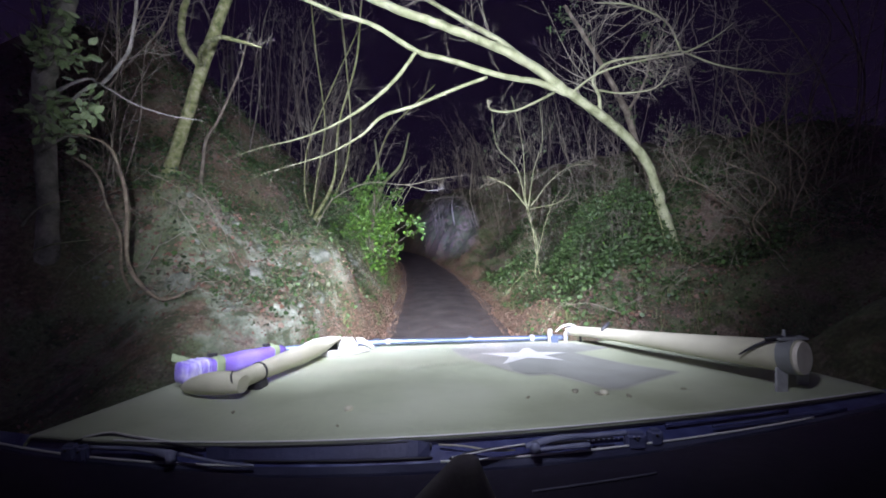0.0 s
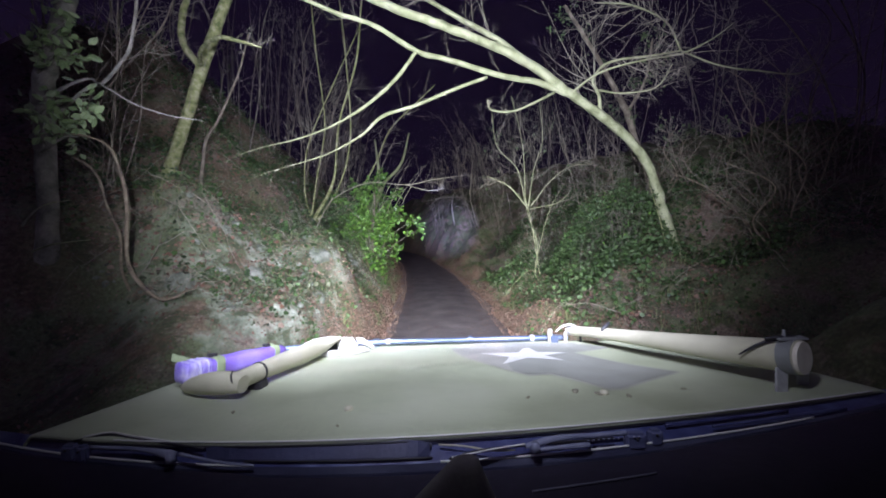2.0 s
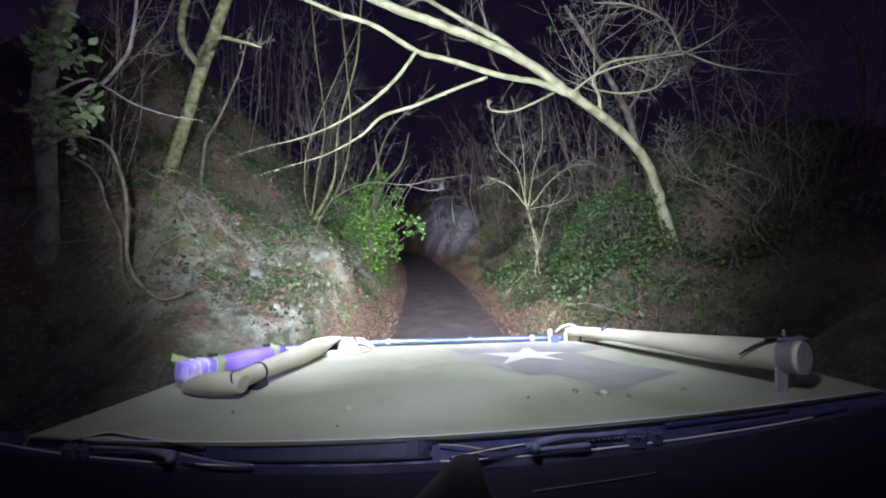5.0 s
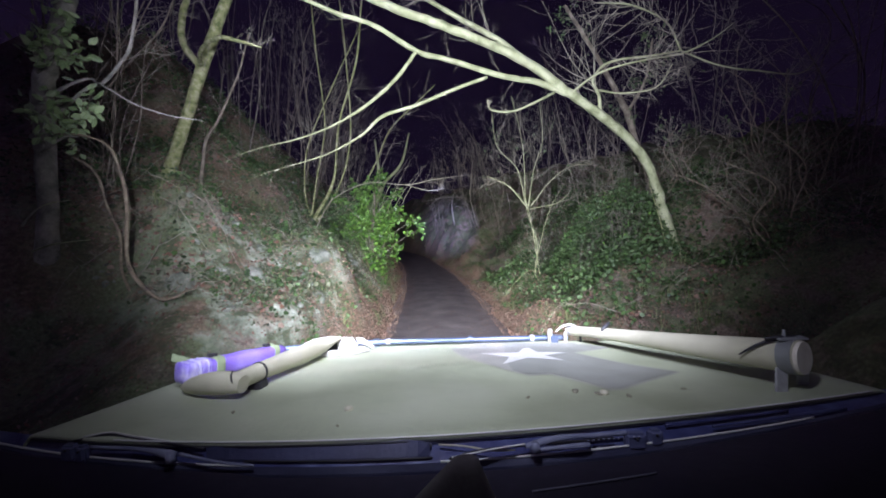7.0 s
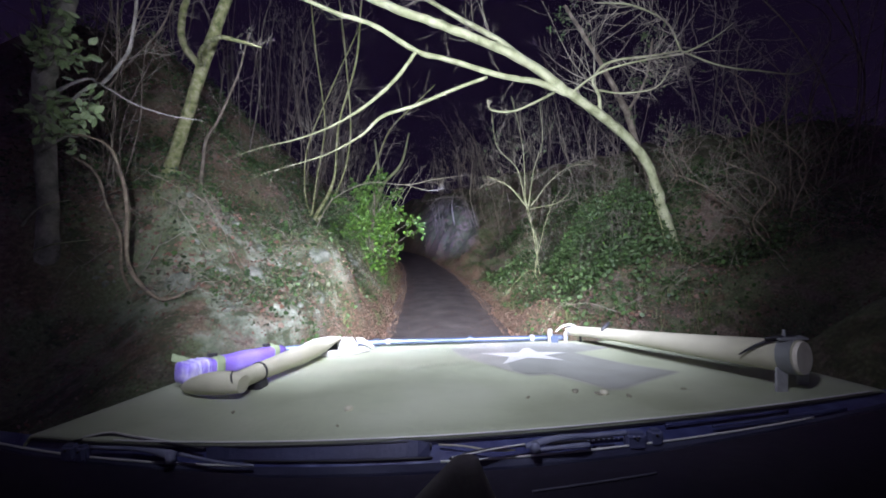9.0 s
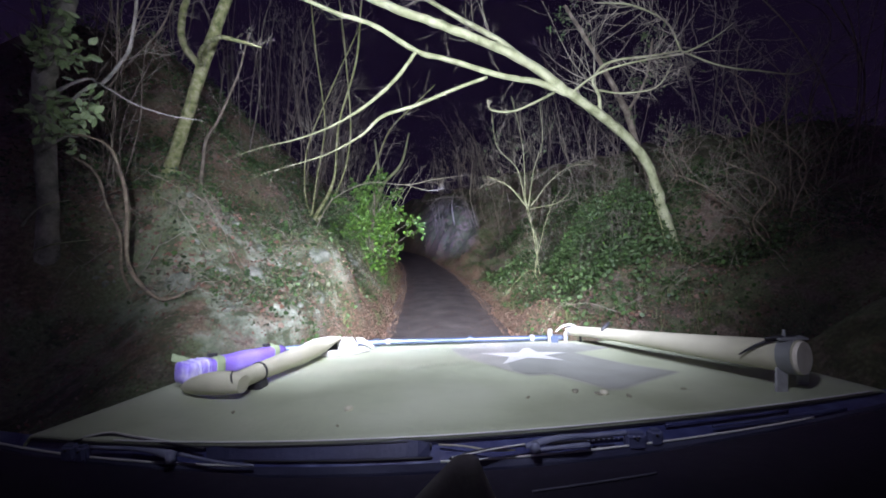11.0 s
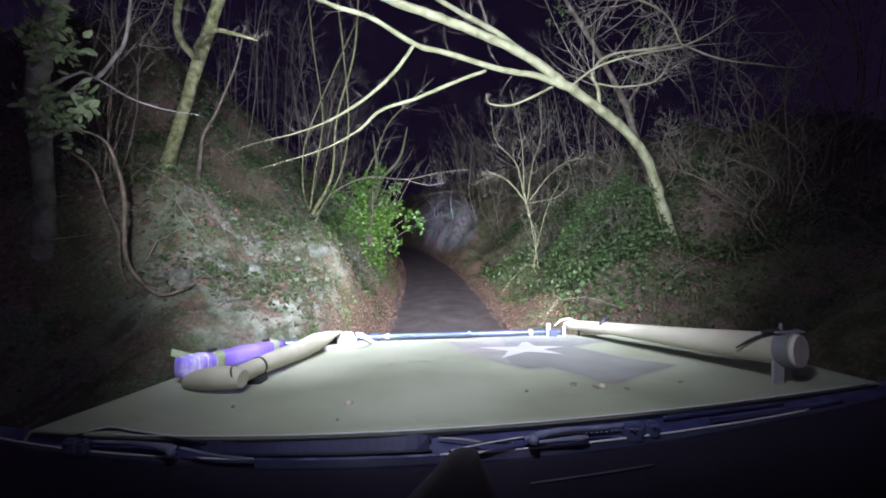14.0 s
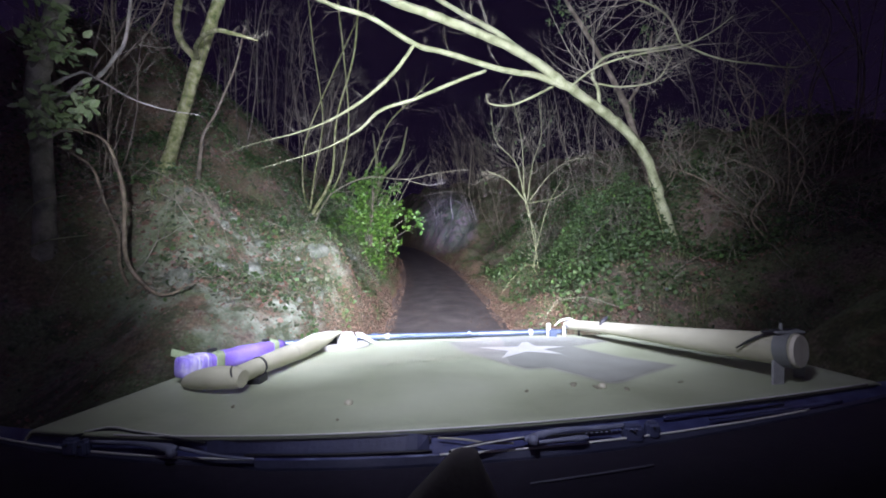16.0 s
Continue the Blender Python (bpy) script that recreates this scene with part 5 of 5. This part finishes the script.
def windscreen_glass():
    """Clear glass with an added violet film that scatters a little light, a haze lifting the blacks."""
    m = bpy.data.materials.new("hazed_glass")
    m.use_nodes = True
    n, l = m.node_tree.nodes, m.node_tree.links
    n.remove(n["Principled BSDF"])
    clear, film, mix = n.new("ShaderNodeBsdfTransparent"), n.new("ShaderNodeBsdfTranslucent"), n.new("ShaderNodeMixShader")
    film.inputs["Color"].default_value = (0.62, 0.38, 0.98, 1)
    tc, veil, amount = n.new("ShaderNodeTexCoord"), n.new("ShaderNodeTexNoise"), n.new("ShaderNodeMapRange")
    veil.inputs["Scale"].default_value, veil.inputs["Detail"].default_value = 4.0, 5.0
    l.new(tc.outputs["Object"], veil.inputs["Vector"])
    l.new(veil.outputs["Fac"], amount.inputs["Value"])
    amount.inputs["To Min"].default_value, amount.inputs["To Max"].default_value = 0.025, 0.06
    l.new(amount.outputs["Result"], mix.inputs[0])
    l.new(clear.outputs[0], mix.inputs[1])
    l.new(film.outputs[0], mix.inputs[2])
    l.new(mix.outputs[0], n["Material Output"].inputs["Surface"])
    return m


screen = mesh_object("windscreen", [(-0.92, 0.55, 1.16), (0.96, 0.55, 1.16), (0.96, 0.19, 1.965), (-0.92, 0.19, 1.965)], [(0, 1, 2, 3)], windscreen_glass(), car, "clear windscreen with an added violet haze film", False)
screen.visible_shadow = False

# grey fin-shaped stand on the dashboard
bm = bmesh.new()
rings = []
for z, rx, ry, cx in ((1.19, 0.115, 0.05, -0.046), (1.30, 0.053, 0.028, -0.016), (1.350, 0.0200, 0.014, -0.003), (1.358, 0.0150, 0.012, 0.0), (1.362, 0.008, 0.007, 0.001)):
    ring = []
    for k in range(24):
        a = 2 * math.pi * k / 24
        ring.append(bm.verts.new((cx + rx * math.copysign(abs(math.cos(a)) ** 0.6, math.cos(a)), 0.41 + ry * math.copysign(abs(math.sin(a)) ** 0.6, math.sin(a)), z)))
    rings.append(ring)
for a, b in zip(rings, rings[1:]):
    for i in range(24):
        bm.faces.new((a[i], a[(i + 1) % 24], b[(i + 1) % 24], b[i]))
bm.faces.new(rings[0][::-1])
bm.faces.new(rings[-1])
tagged(part("dash_stand", bm, GREYPLASTIC, None), "grey tapered plastic stand on the dashboard", "stand")

# long cream tube in clamps
CLAMP = material("dull_steel", [(0.19, 0.20, 0.205), (0.30, 0.31, 0.31)], 14, 0.5, 0.1, metal=0.3, grainy=0.12)
EYE = Vector(HOME)


def nearer(rows, k):
    """Rows drawn towards the driver's eye, sizes in proportion."""
    return [(*(EYE + (Vector(p[:3]) - EYE) * k), *(q * k for q in p[3:])) for p in rows]


CAPPAINT = material("cream_cap", [(0.62, 0.56, 0.44), (0.74, 0.69, 0.57), (0.80, 0.76, 0.64)], 30, 0.6, 0.05, grainy=0.15)
pole = thing("storage_tube", "long cream painted tube clamped along the bonnet", "tube", (0.743, 0.841, deck(0.841)))


def local(rows, ob):
    o = ob.location
    return [(p[0] - o.x, p[1] - o.y, p[2] - o.z, *p[3:]) for p in rows]


tube_part("tube", local([(0.713, 0.802, 1.3265, 0.0366), (0.700, 0.830, 1.322, 0.0356), (0.612, 1.017, 1.290, 0.0284), (0.496, 1.255, 1.253, 0.0199), (0.408, 1.43, 1.222, 0.0170)], pole), TUBE, pole, 28)


def band(name, a, b, r, mat, parent, width=0.02, label=""):
    d = (Vector(b) - Vector(a)).normalized() * width / 2
    m = Vector(a)
    tube_part(name, local([(*(m - d), r), (*m, r), (*(m + d), r)], parent), mat, parent, 24, label, 2)


def slab(name, x0, x1, y0, y1, z0, z1, mat, parent, label="", bevel=0.002):
    bm = box_bm(x0, x1, y0, y1, z0, z1, bevel, 1)
    bmesh.ops.translate(bm, verts=bm.verts, vec=-Vector(parent.location))
    return part(name, bm, mat, parent, label, smooth=False)


axis = ((0.750, 0.845, 1.311), (0.408, 1.43, 1.222))
tube_part("end_cap", local([(0.7155, 0.797, 1.3270, 0.0335), (0.7142, 0.7995, 1.3267, 0.0345), (0.7125, 0.803, 1.3262, 0.0345)], pole), CAPPAINT, pole, 28, "cream painted end cap", 2)
band("rear_clamp", (0.7054, 0.816, 1.3245), axis[1], 0.0382, CLAMP, pole, 0.026, "dark grey metal clamp")
slab("foot", 0.668, 0.694, 0.809, 0.815, 1.249, 1.303, STEEL, pole, "flat metal bracket foot")
slab("foot", 0.753, 0.779, 0.855, 0.861, 1.243, 1.300, STEEL, pole, "flat metal bracket foot")
slab("clamp_bridge", 0.675, 0.735, 0.809, 0.832, 1.3605, 1.3665, CLAMP, pole)
tube_part("wing_bolt", local(nearer([(0.727, 0.862, 1.35, 0.004), (0.727, 0.862, 1.36, 0.0035), (0.727, 0.862, 1.37, 0.0028)], 0.95), pole), CLAMP, pole, 8, "short threaded bolt")
tube_part("black_cord", local(nearer([(0.722, 0.868, 1.346, 0.004), (0.704, 0.877, 1.340, 0.0035), (0.683, 0.890, 1.324, 0.003), (0.664, 0.91, 1.298, 0.002)], 0.95), pole), RUBBER, pole, 8, "black tie cord")
tube_part("black_cord", local(nearer([(0.69, 0.868, 1.349, 0.003), (0.725, 0.862, 1.353, 0.004), (0.772, 0.872, 1.347, 0.004), (0.782, 0.875, 1.325, 0.003)], 0.95), pole), RUBBER, pole, 8)
tube_part("black_cord", local([(0.507, 1.29, 1.283, 0.004), (0.487, 1.272, 1.275, 0.008), (0.472, 1.265, 1.262, 0.004)], pole), RUBBER, pole, 8)
band("front_clamp", (0.42, 1.41, 1.2262), axis[1], 0.0190, STEEL, pole, 0.022, "pale metal clamp")
slab("foot", 0.322, 0.338, 1.392, 1.398, 1.18, 1.238, WEB, pole, "pale metal bracket foot")
slab("foot", 0.381, 0.393, 1.392, 1.398, 1.18, 1.225, WEB, pole, "pale metal bracket foot")
slab("foot", 0.437, 0.445, 1.385, 1.393, 1.18, 1.215, RUBBER, pole, "short black rubber foot")
tube_part("webbing_end", local([(0.352, 1.395, 1.226, 0.002), (0.372, 1.40, 1.242, 0.004), (0.398, 1.40, 1.251, 0.004), (0.415, 1.395, 1.250, 0.004), (0.436, 1.39, 1.236, 0.002)], pole), WEB, pole, 8, "pale webbing tied round the end")

# blue bar across the front of the bonnet
bar = thing("cross_bar", "blue painted steel bar across the bonnet's front edge", "bar", (0.0, 1.39, deck(1.39)))
tube_part("bar", local([(-0.676, 1.30, 1.212, 0.0105), (-0.339, 1.38, 1.206, 0.0105), (0.05, 1.40, 1.202, 0.0105), (0.40, 1.42, 1.197, 0.0105)], bar), BLUEBAR, bar, 14)
for x in (-0.28, 0.03, 0.265, 0.33):
    band("collar", (x, 1.385 + 0.028 * (x > 0.2) + 0.014 * (x == 0.03), 1.205 - 0.006 * (x > 0.2)), (1, 1.45, 1.19), 0.0135, STEEL if x != 0.03 else BLUEBAR, bar, 0.014)
for x in (-0.33, 0.345):
    slab("bracket", x - 0.014, x + 0.014, 1.385, 1.41, 1.16, 1.214, BLUEBAR, bar, "blue metal bracket")

# canvas-wrapped spade
spade = thing("wrapped_spade", "beige canvas-wrapped spade handle strapped to the bonnet", "spade", (-0.50, 0.84, deck(0.84)))
tube_part("grip", local([(-0.690, 0.868, 1.2590, 0.006), (-0.665, 0.858, 1.2650, 0.016), (-0.6248, 0.842, 1.2750, 0.0232), (-0.5724, 0.8264, 1.2846, 0.0268), (-0.5323, 0.8209, 1.2862, 0.0250), (-0.5049, 0.8173, 1.2846, 0.0200)], spade), CANVAS, spade, 22, "rounded canvas-wrapped grip", 4)
tube_part("shaft", local([(-0.533, 0.832, 1.284, 0.021), (-0.525, 0.910, 1.276, 0.0228), (-0.510, 1.014, 1.265, 0.0253), (-0.490, 1.13, 1.252, 0.027), (-0.480, 1.20, 1.245, 0.024), (-0.464, 1.255, 1.245, 0.017), (-0.447, 1.285, 1.249, 0.010), (-0.432, 1.298, 1.251, 0.005)], spade), CANVAS, spade, 22, "", 6, 0.05)
band("black_tie", (-0.524, 0.917, 1.2755), (-0.510, 1.014, 1.265), 0.0246, RUBBER, spade, 0.006, "black elastic tie")
tube_part("black_tie", local([(-0.533, 0.824, 1.3125, 0.001), (-0.527, 0.808, 1.3095, 0.0022), (-0.521, 0.799, 1.303, 0.0022), (-0.517, 0.795, 1.297, 0.001)], spade), RUBBER, spade, 8, "black elastic tie")
band("tape_line", (-0.502, 1.06, 1.2605), (-0.490, 1.13, 1.252), 0.0263, WEB, spade, 0.002)
slab("rest_block", -0.54, -0.505, 0.885, 0.925, 1.236, 1.258, RUBBER, spade, "black rubber rest")


def sheet(name, outline, y, thick, mat, parent, label="", bulge=0.0):
    """A stiff piece of webbing standing across the bonnet; outline gives its x and z."""
    bm = bmesh.new()
    mx = sum(p[0] for p in outline) / len(outline)
    front = [bm.verts.new((x - parent.location.x, y + bulge * abs(x - mx) - parent.location.y, z - parent.location.z)) for x, z in outline]
    back = [bm.verts.new(v.co + Vector((0, thick, 0))) for v in front]
    n = len(front)
    bm.faces.new(front)
    bm.faces.new(back[::-1])
    for i in range(n):
        bm.faces.new((front[i], back[i], back[(i + 1) % n], front[(i + 1) % n]))
    bmesh.ops.recalc_face_normals(bm, faces=bm.faces)
    bmesh.ops.bevel(bm, geom=list(bm.edges), offset=0.0012, segments=2, affect="EDGES")
    return part(name, bm, mat, parent, label, smooth=False)


TAPE = material("bright_webbing", [(0.33, 0.325, 0.285), (0.42, 0.41, 0.365)], 30, 0.7, 0.2, grainy=0.12)
tube_part("cover_fold", local([(-0.585, 1.28, 1.213, 0.006), (-0.55, 1.29, 1.228, 0.013), (-0.50, 1.30, 1.238, 0.015), (-0.45, 1.31, 1.243, 0.009)], spade), TAPE, spade, 14, "pale folded canvas", 5, 0.2)
tube_part("blade_edge", local([(-0.50, 1.225, 1.214, 0.009), (-0.44, 1.235, 1.214, 0.012), (-0.38, 1.25, 1.212, 0.012), (-0.335, 1.29, 1.208, 0.008)], spade), TAPE, spade, 14, "pale rounded blade edge", 5, 0.15)
sheet("webbing_tab", [(-0.449, 1.19), (-0.449, 1.250), (-0.392, 1.251), (-0.374, 1.222), (-0.390, 1.19)], 1.300, 0.006, TAPE, spade, "white webbing tab", 0.06)
sheet("webbing_tab", [(-0.392, 1.185), (-0.374, 1.214), (-0.345, 1.206), (-0.330, 1.190), (-0.36, 1.184)], 1.318, 0.005, TAPE, spade, "folded white webbing tab", 0.1)
sheet("webbing_tab", [(-0.390, 1.240), (-0.362, 1.240), (-0.318, 1.206), (-0.326, 1.196), (-0.352, 1.212), (-0.376, 1.220)], 1.326, 0.005, TAPE, spade, "folded white webbing tab", 0.05)
# Black sheet stands in for the shade in the gap beside the tabs.
sheet("gap_shade", [(-0.52, 1.19), (-0.47, 1.246), (-0.447, 1.248), (-0.447, 1.19)], 1.312, 0.006, RUBBER, spade, "black sheet for the shaded gap in the cover")

# folded purple strap under green elastic
# Near-white lilac for thin strips that paint highlights on the strap's folds.
SHEEN = material("webbing_highlight", [(0.55, 0.50, 0.86), (0.82, 0.80, 0.95)], 40, 0.5, 0.1, grainy=0.12)
strap = thing("recovery_strap", "folded purple recovery strap held by green elastic bands", "strap", (-0.62, 0.95, deck(0.95)))
S0, S1 = Vector((-0.708, 0.890, 1.285)), Vector((-0.589, 1.154, 1.250))
along = (S1 - S0).normalized()
across = along.cross(Vector((0, 0, 1))).normalized()
lift = across.cross(along).normalized()


def bundle(name, t0, t1, wide, tall, mat, label="", shift=0.0, swell=0.0, seed=1, blunt=0.55):
    """A soft rounded block along the strap."""
    r = np.random.default_rng(seed)
    verts, faces, n, steps = [], [], 20, 14
    for i in range(steps + 1):
        t = t0 + (t1 - t0) * i / steps
        end = min(i, steps - i) / steps
        k = min(1.0, blunt + 4 * end) * (1 + swell * math.sin(9 * t))
        c = S0 + (S1 - S0) * t + lift * shift
        for j in range(n):
            a = 2 * math.pi * j / n
            ca, sa = math.cos(a), math.sin(a)
            q = (abs(ca) ** 5 + abs(sa) ** 5) ** (-1 / 5)
            p = c + across * (ca * q * wide * k) + lift * (sa * q * tall * k * (1 + 0.05 * r.normal()))
            verts.append(tuple(p - strap.location))
    for i in range(steps):
        for j in range(n):
            j2 = (j + 1) % n
            faces.append((i * n + j, i * n + j2, (i + 1) * n + j2, (i + 1) * n + j))
    faces += [tuple(range(n))[::-1], tuple(range(steps * n, steps * n + n))]
    return mesh_object(name, verts, faces, mat, strap, label)


bundle("folded_webbing", 0.10, 1.02, 0.0273, 0.0231, PURPLE, "", 0.0, 0.03, 2, 0.9)
bundle("webbing_glint", 0.092, 0.112, 0.0299, 0.0268, SHEEN, "whitish strip painting a highlight on the webbing", 0.0, 0.0, 12)
bundle("webbing_glint", 0.015, 0.035, 0.0292, 0.0255, SHEEN, "whitish strip painting a highlight on the webbing", 0.0, 0.0, 13)
bundle("webbing_glint", 0.165, 0.178, 0.0302, 0.0268, SHEEN, "whitish strip painting a highlight on the webbing", 0.0, 0.0, 14)
bundle("webbing_fold", -0.02, 0.10, 0.0294, 0.0252, LILAC, "rounded purple fold", 0.0, 0.0, 3)
bundle("webbing_fold", 0.105, 0.22, 0.0294, 0.0263, LILAC, "rounded purple fold", 0.0, 0.0, 4)
bundle("green_band", 0.24, 0.34, 0.0299, 0.0273, GREENBAND, "pale green elastic band", 0.0, 0.0, 5)
bundle("green_band", 0.86, 0.94, 0.0299, 0.0273, GREENBAND, "pale green elastic band", 0.0, 0.0, 6)
sheet("band_end", [(-0.765, 1.304), (-0.759, 1.324), (-0.731, 1.317), (-0.694, 1.304), (-0.702, 1.297), (-0.737, 1.296)], 0.924, 0.004, GREENBAND, strap, "loose green band end", 0.1)
bundle("buckle", 0.22, 0.30, 0.0084, 0.0042, RUBBER, "small black buckle", 0.031, 0.0, 8)
bundle("buckle", 0.80, 0.87, 0.0084, 0.0042, RUBBER, "small black buckle", 0.029, 0.0, 9)
